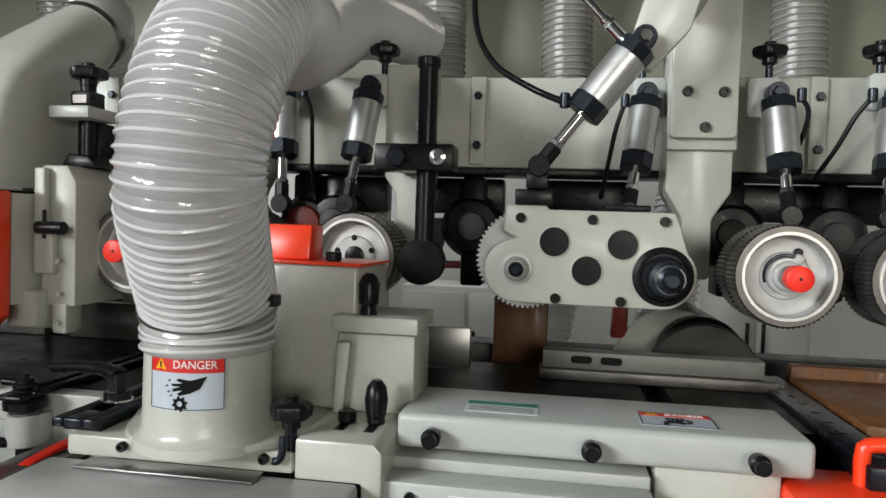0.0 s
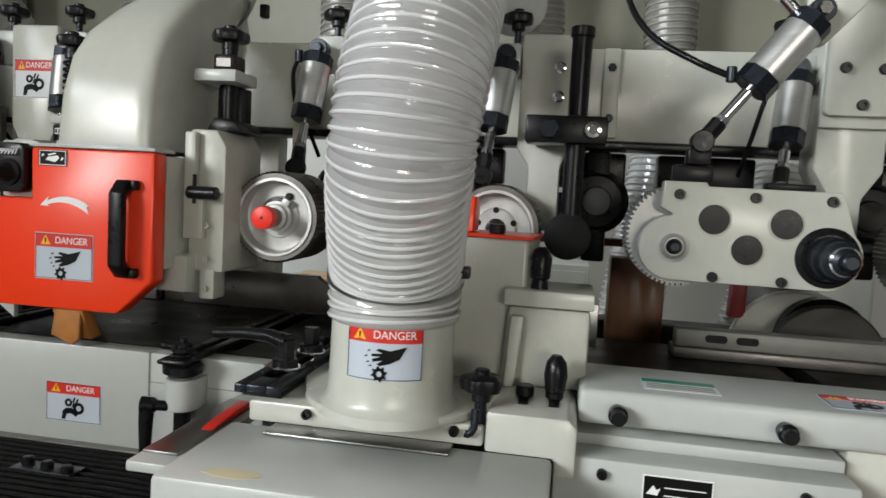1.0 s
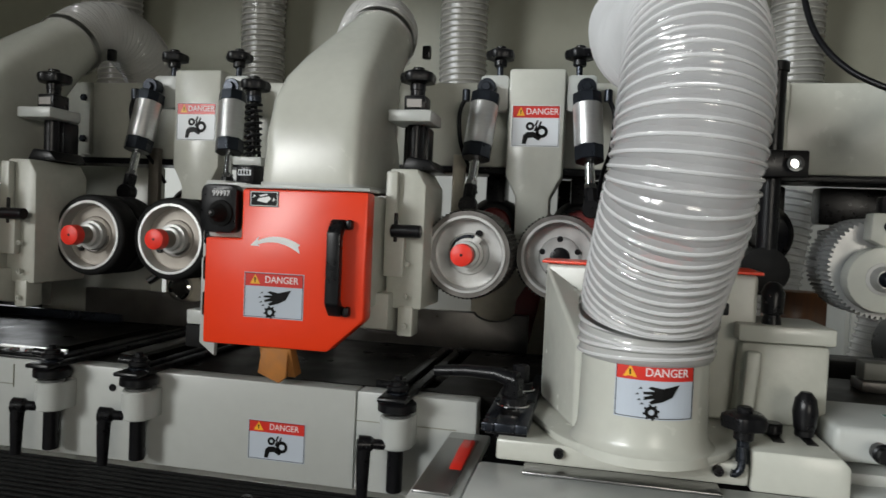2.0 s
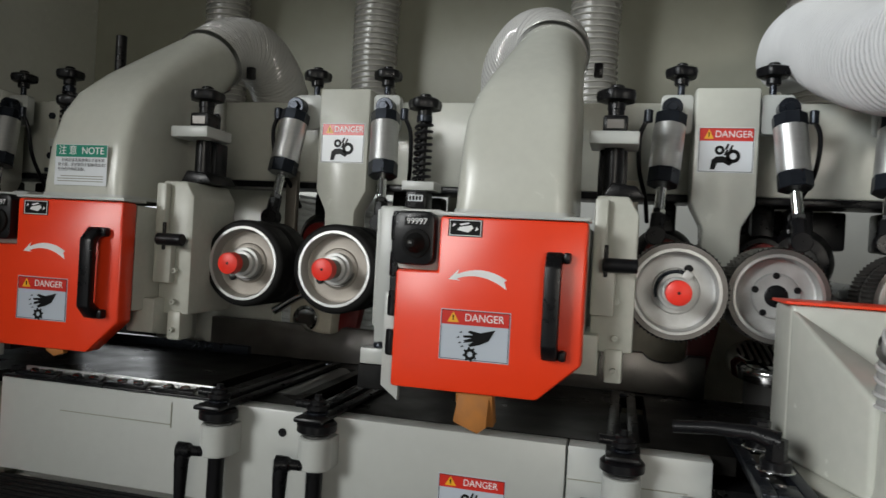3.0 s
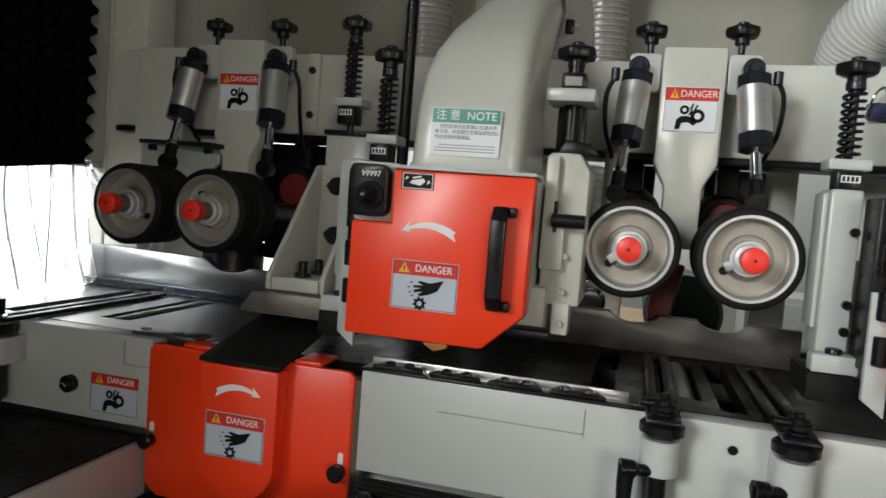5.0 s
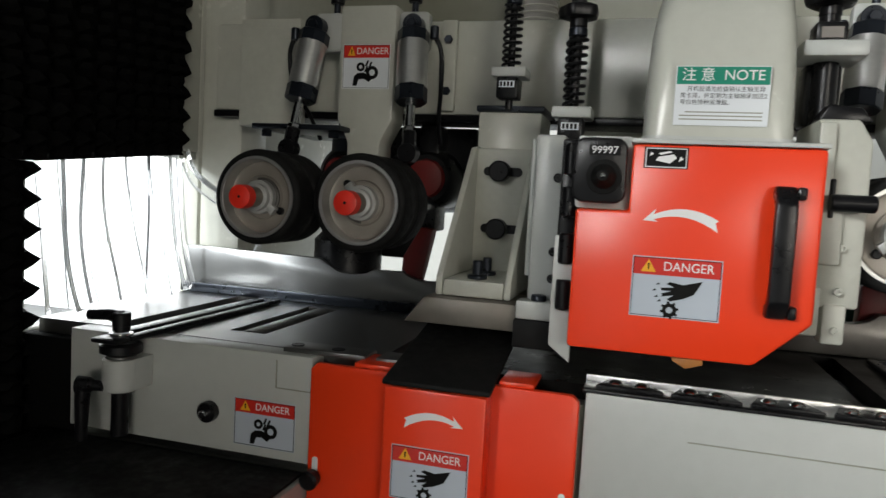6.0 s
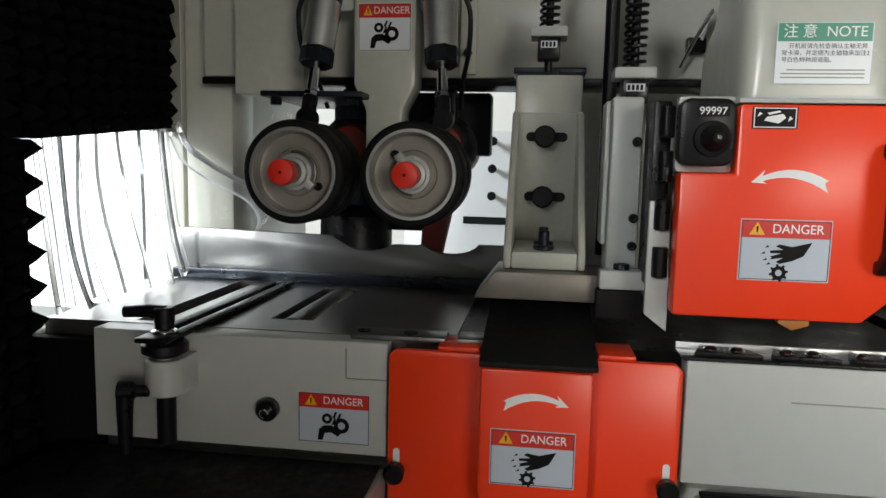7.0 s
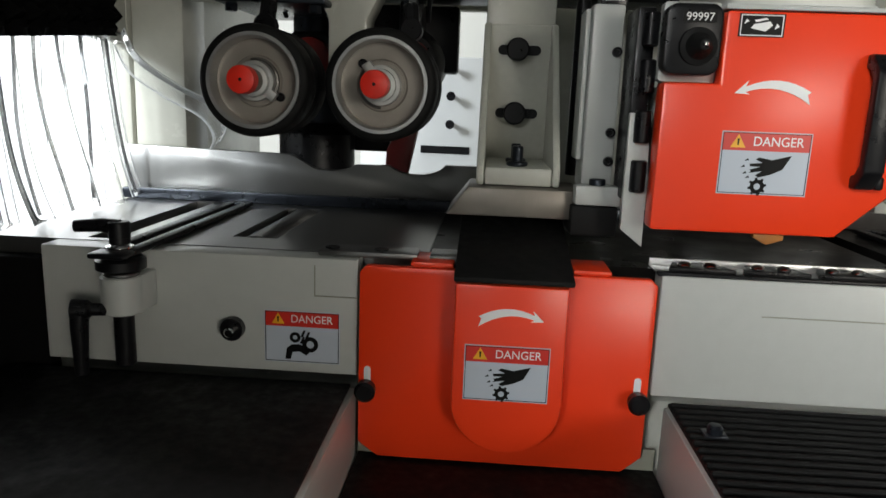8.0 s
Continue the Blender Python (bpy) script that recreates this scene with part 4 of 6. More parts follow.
def dust_hood(dx, note):
    X = lambda x: x + dx
    h = thing("dust_hood", (X(-1.58), 0.98, 1.115), "pale grey dust extraction hood with note sticker" if note else "pale grey dust extraction hood", "extraction hood", "dust hoods")
    ux = (1, 0, 0)
    lean = 0.003 if note else 0.014
    S = []
    for cx, cy, cz, ang, a, b, p in ((-1.594, 1.03, 1.1145, 0, 0.081, 0.120, 10), (-1.594, 1.03, 1.135, 0, 0.081, 0.120, 9), (-1.594, 1.033, 1.190, 3, 0.080, 0.118, 8), (-1.593, 1.035, 1.225, 14, 0.079, 0.108, 7), (-1.591, 1.042, 1.248, 28, 0.077, 0.098, 5.5), (-1.588, 1.07, 1.283, 40, 0.074, 0.085, 4.2), (-1.582 - lean * 0.4, 1.115, 1.332, 47, 0.068, 0.070, 3), (-1.575 - lean * 0.8, 1.17, 1.380, 50, 0.063, 0.063, 2.2), (-1.571 - lean, 1.20, 1.402, 50, 0.061, 0.061, 2), (-1.569 - lean, 1.228, 1.424, 50, 0.061, 0.061, 2)):
        S.append(((X(cx), cy, cz), ux, (0, math.cos(radians(ang)), -math.sin(radians(ang))), a, b, p))
    body = part("hood_shell", loft(S, 64), PAINT, h)
    part("seam_bead", loft([((X(-1.594), 1.03, z), ux, (0, 1, 0), 0.083, 0.122, 10) for z in (1.1142, 1.1205)], 64), PAINT_WHITE, h)
    if note:
        f = upright(X(-1.594), 0.9085, 1.165)
        s = part("note_sticker", mapped(sheet(-0.049, 0.049, -0.0325, 0.0325, 0.0003, 0.0008), f), LABEL_WHITE, h, "white note sticker with green heading", False)
        part("sticker_header", mapped(sheet(-0.048, 0.048, 0.0125, 0.0318, 0.0006, 0.0011), f), LABEL_GREEN, s, "green heading", False)
        tx = text_mesh("\u6ce8 \u610f  NOTE", 0.0155)
        bmesh.ops.translate(tx, verts=tx.verts, vec=(0, 0.0222, 0.0014))
        part("lettering", mapped(tx, f), WHITE_INK, s, "white lettering", False)
        for k, (row, u) in enumerate((("\u5f00\u673a\u524d\u8bf7\u5148\u68c0\u67e5\u786e\u8ba4\u4e3b\u8f74\u65e0\u5f02", -0.0365), ("\u5e38\u5361\u6ede\uff0c\u5e76\u5b9a\u671f\u4e3a\u4e3b\u8f74\u8f74\u627f\u52a0\u6ce82", -0.0435), ("\u53f7\u767d\u8272\u7279\u79cd\u6da6\u6ed1\u8102\u3002", -0.0435))):
            tx = text_mesh(row, 0.0062, 0.0001, "LEFT")
            bmesh.ops.translate(tx, verts=tx.verts, vec=(u, 0.0072 - k * 0.0073, 0.0010))
            part("lettering", mapped(tx, f), INK, s, "dark lettering", False)
        for k in range(3):
            part("print_bar", mapped(sheet(-0.043 + 0.006 * (k == 0), 0.043, -0.0185 - k * 0.004, -0.0172 - k * 0.004, 0.0009, 0.0011), f), PAINT_DIM, s, "", False)
    k = 0.03 if note else -0.13
    pts = [(X(-1.570 - lean), 1.205, 1.405), (X(-1.569 - lean), 1.235, 1.430), (X(-1.566 - lean + 0.2 * k), 1.272, 1.454), (X(-1.563 + 0.6 * k), 1.325, 1.462), (X(-1.563 + 0.9 * k), 1.39, 1.435), (X(-1.563 + k), 1.445, 1.38), (X(-1.563 + k), 1.465, 1.30), (X(-1.563 + k), 1.47, 1.22)]
    ho = thing("extraction_hose", (X(-1.57), 1.3, 1.45), "white translucent ribbed extraction hose on the hood", "hose", "hood hoses")
    part("hose_wall", ribbed(pts, 0.0610, 0.0105, 0.0016, 32), HOSE_CLEAR, ho)
    part("spiral_rib", helix(pts, 0.0620, 0.0105, 0.0013), HOSE_CLEAR, ho)
    part("hose_clamp", tube(smooth_path(pts[:2], 0.006)[:3], 0.0662, 32), STEEL, ho)
    part("clamp_screw", box(X(-1.512), X(-1.496), 1.245, 1.26, 1.385, 1.41, 0.003), BLACK, ho)


for dx, note in ((0.0, True), (0.690, False)):
    cutter_guard(dx)
    dust_hood(dx, note)


# ---- sprung adjusters ----
def spring_adjuster(x, y, top, s0, s1, low):
    t = thing("spring_adjuster", (x, y, low), "black sprung adjuster with hand knob and small counter", "adjuster", "spring adjusters")
    star_knob(t, x, y, top, 0.029, 0.0)
    part("collar", merge(rod((x, y, s0), (x, y, top - 0.02), 0.009), rod((x, y, s0), (x, y, s0 + 0.012), 0.013)), BLUED, t)
    part("core_rod", rod((x, y, low), (x, y, s0 + 0.002), 0.006), BLACK, t)
    part("spring", helix([(x, y, s1), (x, y, (s0 + s1) / 2), (x, y, s0)], 0.0135, 0.0105, 0.0026, 18, 7), BLACK, t, "black coil spring")
    part("bracket", box(x - 0.027, x + 0.027, y - 0.02, y + 0.03, s1 - 0.016, s1 - 0.001, 0.002), PAINT_WHITE, t)
    c = part("counter", box(x - 0.017, x + 0.017, y - 0.026, y + 0.014, s1 - 0.05, s1 - 0.017, 0.003), BLACK, t, "black position counter")
    part("digit_window", box(x - 0.012, x + 0.012, y - 0.0268, y - 0.0262, s1 - 0.034, s1 - 0.024, 0), LABEL_WHITE, c, "", False)
    for k in range(4):
        part("digit_bar", box(x - 0.0105 + k * 0.0055, x - 0.0070 + k * 0.0055, y - 0.0275, y - 0.0269, s1 - 0.0325, s1 - 0.0255, 0), INK, c, "", False)


spring_adjuster(-1.886, 1.19, 1.382, 1.345, 1.247, 1.18)
spring_adjuster(-1.772, 1.075, 1.302, 1.268, 1.172, 1.10)
spring_adjuster(-1.080, 1.075, 1.298, 1.268, 1.172, 1.10)

# ---- pressure shoe column ----
shoe = thing("pressure_shoe", (-1.884, 1.1, 0.87), "grey cast pressure shoe with two black clamp screws", "pressure shoe")
part("column", box(-1.934, -1.832, 1.192, 1.30, 0.88, 1.178, 0.004), PAINT, shoe)
part("column_cap", box(-1.938, -1.828, 1.188, 1.304, 1.1785, 1.188, 0.002), BLUED, shoe, "dark steel cap")
part("back_plate", box(-1.928, -1.838, 1.168, 1.1915, 0.90, 1.118, 0.003), PAINT_CAST, shoe)
for x0, x1 in ((-1.936, -1.926), (-1.840, -1.830)):
    part("side_cheek", plate_x([(1.0, 0.903), (1.0, 0.928), (1.16, 1.118), (1.1915, 1.122), (1.1915, 0.903)], x0, x1, 0.003), PAINT_CAST, shoe)
part("shelf", box(-1.9255, -1.8405, 1.0, 1.1675, 0.903, 0.926, 0.003), PAINT_CAST, shoe)
for z in (1.082, 0.992):
    part("slot", plate(rounded(-1.915, -1.853, z - 0.007, z + 0.007, 0.0068), 1.1665, 1.1678, 0), BLACK, shoe, "", False)
    part("clamp_screw", turned((-1.887, 1.166, z), (-1.887, 1.145, z), [(0, 0.0145), (0.002, 0.0165), (0.018, 0.0165), (0.02, 0.014)], 24), BLACK, shoe, "black knurled clamp screw")
for y, s in ((1.03, 1.0), (1.09, 0.9)):
    part("set_screw", merge(rod((-1.884, y, 0.926), (-1.884, y, 0.932), 0.014, 20), rod((-1.884, y, 0.931), (-1.884, y, 0.952), 0.0075 * s, 14)), BLUED, shoe)
part("shoe_bar", plate([(-1.972, 0.866), (-1.805, 0.866), (-1.805, 0.902), (-1.945, 0.902)], 0.978, 1.08, 0.002), SHAFT, shoe, "bare steel shoe bar")
part("chip_apron", plate_x([(0.852, 0.8105), (1.06, 0.8585), (1.06, 0.8645), (0.852, 0.817)], -1.953, -1.820, 0.002), RUBBER, shoe, "black apron plate")

# ---- low guard over the bottom cutter ----
lg = thing("lower_cutter_guard", (-1.89, 0.88, 0.7), "orange-red lower cutter guard with white arrow and warning sticker", "machine guard")
part("guard_plate", plate([(-2.064, 0.595), (-2.04, 0.577), (-1.745, 0.577), (-1.722, 0.597), (-1.722, 0.808), (-1.730, 0.816), (-2.056, 0.816), (-2.064, 0.808)], 0.888, 0.8985, 0.002), RED, lg)
U = [(-1.951, 0.808)] + [(-1.888 + 0.063 * math.cos(radians(a)), 0.668 + 0.060 * math.sin(radians(a))) for a in range(180, 361, 12)] + [(-1.825, 0.808)]
part("cover_box", plate(U, 0.856, 0.8875, 0.003), RED, lg)
for x0, x1 in ((-2.005, -1.955), (-1.818, -1.775)):
    part("top_flange", box(x0, x1, 0.889, 0.95, 0.8165, 0.8225, 0.002), RED, lg)
danger_sticker(lg, upright(-1.8895, 0.856, 0.706), 0.096, 0.066, "cutter")
arrow(lg, upright(-1.888, 0.856, 0.775), 0.074, -1)
for x, z in ((-2.053, 0.667), (-1.735, 0.672)):
    part("slot", plate(rounded(x - 0.004, x + 0.004, z, z + 0.026, 0.0039), 0.8872, 0.8882, 0), LABEL_WHITE, lg, "", False)
    part("knob", turned((x, 0.887, z), (x, 0.866, z), [(0, 0.006), (0.005, 0.006), (0.005, 0.0115), (0.018, 0.0125), (0.021, 0.009)], 24), BLACK, lg, "black knurled knob")


# ---- table clamps ----
def table_clamp(x, y_back, lever_top=False, dy=0.0):
    y = 0.872 + dy
    t = thing("table_clamp", (x, y, 0.7), "black table clamp with slotted strap and lever on a pale lug", "clamp", "table clamps")
    part("lug", merge(rod((x, y, 0.752), (x, y, 0.796), 0.0235, 32), box(x - 0.0235, x + 0.0235, y, 0.899, 0.752, 0.796, 0.002)), PAINT_WHITE, t)
    part("post", rod((x, y, 0.688), (x, y, 0.7518), 0.0115), BLACK, t)
    part("side_lever", merge(tube([Vector((x - 0.006, y - 0.014, 0.758)), Vector((x - 0.026, y - 0.020, 0.759)), Vector((x - 0.030, y - 0.022, 0.759)), Vector((x - 0.046, y - 0.026, 0.759))], lambda i: (0.007, 0.0075, 0.0115, 0.0125)[i], 16, True), tube([Vector((x - 0.038, y - 0.024, 0.765)), Vector((x - 0.039, y - 0.026, 0.740)), Vector((x - 0.038, y - 0.028, 0.684))], lambda i: (0.011, 0.010, 0.0075)[i], 14, True)), BLACK, t)
    part("washer", rod((x, y, 0.796), (x, y, 0.8005), 0.020), STEEL, t)
    part("seat", turned((x, y, 0.8005), (x, y, 0.82), [(0, 0.020), (0.004, 0.0275), (0.014, 0.0275), (0.018, 0.023)], 28), BLACK, t)
    z = 0.8205
    k = 0.021
    for x0, x1 in ((x - k, x - 0.006), (x + 0.006, x + k)):
        part("strap_rail", box(x0, x1, y - 0.005, y_back, z, z + 0.007, 0.002), BLACK, t)
    part("strap_nose", box(x - k, x + k, y - 0.034, y - 0.0055, z, z + 0.007, 0.003), BLACK, t)
    part("strap_tail", box(x - 0.0055, x + 0.0055, y_back - 0.02, y_back, z, z + 0.007, 0.002), BLUED, t)
    part("knob_washer", rod((x, y, z + 0.0072), (x, y, z + 0.010), 0.0155), CHROME if lever_top else BLUED, t)
    part("knob_stem", merge(rod((x, y, z + 0.011), (x, y, z + 0.026), 0.0115), rod((x, y, z + 0.025), (x, y, z + 0.033), 0.006, 6)), BLACK, t)
    if lever_top:
        part("top_lever", merge(rod((x, y, z + 0.018), (x, y, z + 0.038), 0.012), tube([Vector((x, y, z + 0.030)), Vector((x - 0.018, y - 0.002, z + 0.033)), Vector((x - 0.048, y - 0.006, z + 0.031))], lambda i: (0.010, 0.008, 0.007)[i], 14, True)), BLACK, t, "black clamping lever")
    else:
        part("top_lever", merge(rod((x, y, z + 0.012), (x, y, z + 0.02), 0.016), tube([Vector((x, y, z + 0.018)), Vector((x - 0.03, y - 0.004, z + 0.02))], 0.006, 12, True)), BLACK, t)


table_clamp(-2.335, 1.26, True, -0.01)
table_clamp(-1.303, 1.27)
table_clamp(-1.150, 1.27)
table_clamp(-0.741, 1.27)
sw = thing("cross_strap", (-0.575, 0.85, 0.82), "black slotted strap with clamp nuts across the table", "clamp strap")
part("strap", merge(box(-0.603, -0.588, 0.748, 1.05, 0.8235, 0.8345, 0.002), box(-0.563, -0.548, 0.748, 1.05, 0.8235, 0.8345, 0.002), box(-0.5879, -0.5631, 0.748, 0.79, 0.8235, 0.8345, 0.002)), BLUED, sw)
part("strap_block", box(-0.60, -0.55, 0.765, 0.90, 0.8158, 0.8233, 0.001), BLACK, sw)
for y in (0.835, 0.93):
    n = part("clamp_nut", merge(rod((-0.575, y, 0.8347), (-0.575, y, 0.848), 0.017), rod((-0.575, y, 0.846), (-0.575, y, 0.872), 0.012, 6)), BLACK, sw)
    part("clamp_washer", rod((-0.575, y, 0.8348), (-0.575, y, 0.8385), 0.021), CHROME, n)
part("long_lever", tube([Vector((-0.572, 0.835, 0.868)), Vector((-0.60, 0.842, 0.874)), Vector((-0.64, 0.85, 0.873)), Vector((-0.685, 0.857, 0.868))], lambda i: (0.012, 0.009, 0.008, 0.0075)[i], 16, True), BLACK, sw)


# ---- large suction outlet with its ribbed hose ----
CX, CY = -0.418, 0.778
so = thing("suction_outlet", (CX, CY, 0.83), "pale grey suction outlet with flared foot and warning sticker", "extraction outlet")
part("outlet_pipe", turned((CX, CY, 0.81), (CX, CY, 0.99), [(0.0055, 0.084), (0.016, 0.0825), (0.020, 0.078), (0.028, 0.0745), (0.05, 0.0732), (0.165, 0.0715), (0.167, 0.066)], 56, False), PAINT, so)

part("outlet_box", prism([(-0.546, 0.936), (-0.272, 0.895), (-0.262, 1.02), (-0.548, 1.02)], 0.8262, (1.019, 1.019, 1.019, 1.019), 0.006), PAINT, so)
part("shoulder", prism([(-0.5465, 0.938), (-0.497, 0.785), (-0.43, 0.79), (-0.43, 0.955)], 0.8262, (1.017, 0.932, 0.928, 0.94), 0.006), PAINT, so)
fl = bmesh.new()
rim = [(-0.572, 0.95), (-0.566, 0.885)] + [(CX + 0.115 * math.cos(radians(a)), CY + 0.115 * math.sin(radians(a)) + 0.045) for a in range(196, 345, 8)] + [(-0.258, 0.885), (-0.255, 0.95)]
fv = [fl.verts.new((x, y, 0.8158)) for x, y in rim]
ff = fl.faces.new(fv)
ex = bmesh.ops.extrude_face_region(fl, geom=[ff])
bmesh.ops.translate(fl, verts=[e for e in ex["geom"] if isinstance(e, bmesh.types.BMVert)], vec=(0, 0, 0.010))
bmesh.ops.recalc_face_normals(fl, faces=fl.faces[:])
bmesh.ops.bevel(fl, geom=fl.edges[:], offset=0.003, segments=2, affect="EDGES", profile=0.5)
part("foot_flange", fl, PAINT, so)
part("red_cover", prism([(-0.553, 0.934), (-0.267, 0.890), (-0.258, 1.02), (-0.553, 1.02)], 1.0192, (1.0232,) * 4, 0.001), RED, so, "red cover plate")
part("red_wedge", plate_x([(0.925, 1.0235), (0.985, 1.0235), (0.985, 1.072), (0.935, 1.072)], -0.425, -0.350, 0.004), RED, so, "red wedge block")
part("cover_screw", rod((-0.318, 0.935, 1.0233), (-0.318, 0.935, 1.036), 0.011, 16), BLACK, so)


def on_pipe(p):
    r = 0.0727 + p.z
    a = (p.x + 0.008) / 0.0727
    return Vector((CX + r * math.sin(a), CY - r * math.cos(a), 0.897 + p.y + 0.0))


danger_sticker(so, on_pipe, 0.088, 0.060, "cutter", 14)

hose_pts = [(-0.418, 0.778, 0.925), (-0.418, 0.777, 0.955), (-0.416, 0.768, 0.99), (-0.408, 0.728, 1.05), (-0.398, 0.692, 1.115), (-0.390, 0.696, 1.19), (-0.385, 0.73, 1.26), (-0.386, 0.80, 1.315), (-0.398, 0.90, 1.340), (-0.415, 1.02, 1.352), (-0.428, 1.18, 1.405), (-0.432, 1.36, 1.475), (-0.415, 1.60, 1.53), (-0.39, 1.80, 1.56)]
lh = thing("suction_hose", (CX, CY, 0.97), "large white translucent ribbed suction hose", "hose")
part("hose_wall", ribbed(hose_pts, 0.0738, 0.0118, 0.0030, 44), HOSE_WALL, lh)
part("spiral_rib", helix(hose_pts, 0.0765, 0.0118, 0.0023, 36, 7), HOSE_RIB, lh, "white spiral rib")
cl = smooth_path(hose_pts, 0.004)
part("hose_clamp", tube(cl[12:15], 0.0800, 48), STEEL, lh, "steel band clamp")
part("clamp_screw", box(-0.345, -0.33, 0.765, 0.78, 0.978, 0.992, 0.002), BLACK, lh)

# base casting and front table below it
bp = thing("outlet_base", (-0.4, 0.8, 0.7), "pale grey base casting with slots and hand knob", "machine base")
part("base_plate", box(-0.585, -0.302, 0.752, 1.02, 0.790, 0.8155, 0.004), PAINT, bp)
part("bridge", plate([(-0.300, 0.785), (-0.222, 0.785), (-0.222, 0.765), (-0.198, 0.765), (-0.198, 0.822), (-0.208, 0.832), (-0.300, 0.832)], 0.752, 0.99, 0.004), PAINT, bp)
for x in (-0.262, -0.226):
    part("slot", box(x - 0.006, x + 0.006, 0.795, 0.835, 0.8318, 0.8328, 0), BLACK, bp, "", False)
part("slot_screw", merge(rod((-0.262, 0.83, 0.8328), (-0.262, 0.83, 0.8465), 0.0115, 16)), BLACK, bp)
part("slot_lever", merge(rod((-0.226, 0.832, 0.8328), (-0.226, 0.832, 0.842), 0.011), turned((-0.226, 0.832, 0.842), (-0.226, 0.832, 0.89), [(0, 0.012), (0.02, 0.0145), (0.036, 0.012), (0.044, 0.006)], 18)), BLACK, bp, "black clamping lever")
star_knob(bp, -0.308, 0.762, 0.862, 0.026, 0.03, 0.007)
part("knob_hook", tube(smooth_path([(-0.312, 0.748, 0.835), (-0.312, 0.745, 0.815), (-0.318, 0.745, 0.806), (-0.326, 0.745, 0.808)], 0.004), 0.0045, 10, True), BLUED, bp)
for x in (-0.511, -0.335):
    bolt(bp, x, 0.752, 0.806, 0.006)
ft = thing("front_table", (-0.4, 0.65, 0.6), "pale grey sheet-metal side table with ground steel strip", "side table")
part("table_top", box(-0.605, -0.2235, 0.58, 0.751, 0.60, 0.788, 0.006), PAINT_WHITE, ft)
part("steel_strip", box(-0.55, -0.335, 0.716, 0.7505, 0.7882, 0.7915, 0.001), STEEL, ft, "ground steel strip")
part("yellow_stain", mapped(shape([(-0.03 + 0.03 * math.cos(a * 0.7) * (1 + 0.2 * math.sin(3 * a)), 0.012 * math.sin(a * 0.7)) for a in range(9)], 0, 0.0004), laid(-0.50, 0.605, 0.7882)), mat("old_glue", (0.62, 0.55, 0.36), 0.6), ft, "yellowish glue stain", False)
part("side_arm", plate_x([(0.635, 0.762), (0.90, 0.762), (0.90, 0.774), (0.635, 0.774)], -0.668, -0.6105, 0.003), PAINT_WHITE, ft)
part("arm_strip", box(-0.664, -0.622, 0.66, 0.86, 0.7742, 0.7775, 0.001), STEEL, ft)
part("red_tab", plate_x([(0.735, 0.7778), (0.835, 0.7778), (0.835, 0.7845), (0.80, 0.784), (0.75, 0.7805)], -0.638, -0.6225, 0.001), RED_CAP, ft, "red plastic tab")
rs = thing("rear_shelf", (0.0, 0.73, 0.6), "pale grey lower shelf with black plate", "shelf")
part("shelf_body", plate([(-0.222, 0.55), (0.125, 0.55), (0.100, 0.788), (-0.222, 0.788)], 0.765, 0.8135, 0.004), PAINT_WHITE, rs)
part("shelf_deck", box(-0.222, 0.10, 0.8137, 0.98, 0.780, 0.8005, 0.003), PAINT_WHITE, rs)
pl = part("black_plate", mapped(sheet(-0.036, 0.036, -0.03, 0.03, 0.0003, 0.001), upright(-0.086, 0.765, 0.746)), INK, rs, "black pictogram plate", False)
for k in range(3):
    part("white_line", mapped(sheet(-0.014, 0.030, 0.018 - k * 0.009, 0.0193 - k * 0.009, 0.001, 0.0013), upright(-0.086, 0.765, 0.746)), WHITE_INK, pl, "", False)
part("white_arrow", mapped(shape([(-0.033, 0.010), (-0.026, 0.020), (-0.022, 0.015), (-0.018, 0.018), (-0.021, 0.009)], 0.001, 0.0013), upright(-0.086, 0.765, 0.746)), WHITE_INK, pl, "", False)
for x in (-0.168, 0.045):
    bolt(rs, x, 0.765, 0.772, 0.006)
part("white_frame", mapped(merge(sheet(-0.0375, 0.0375, 0.03, 0.0315, 0.0003, 0.0011), sheet(-0.0375, -0.036, -0.03, 0.03, 0.0003, 0.0011), sheet(0.036, 0.0375, -0.03, 0.03, 0.0003, 0.0011)), upright(-0.086, 0.765, 0.746)), WHITE_INK, pl, "", False)

# side block with lid
sbk = thing("side_block", (-0.24, 0.92, 0.83), "grey cast side block with lid and black lever", "machine block")
part("block", plate([(-0.298, 0.832), (-0.188, 0.832), (-0.188, 0.935), (-0.292, 0.935)], 0.876, 0.98, 0.006), PAINT_CAST, sbk)
part("front_rib", plate([(-0.292, 0.8322), (-0.278, 0.8322), (-0.270, 0.925), (-0.288, 0.925)], 0.862, 0.8755, 0.004), PAINT_CAST, sbk)
part("lid", box(-0.298, -0.184, 0.868, 0.984, 0.9365, 0.958, 0.003), PAINT, sbk)
part("lid_lever", turned((-0.255, 0.892, 0.958), (-0.255, 0.892, 1.012), [(0, 0.012), (0.012, 0.010), (0.014, 0.013), (0.04, 0.0145), (0.05, 0.010), (0.054, 0.005)], 20), BLACK, sbk, "black lever")

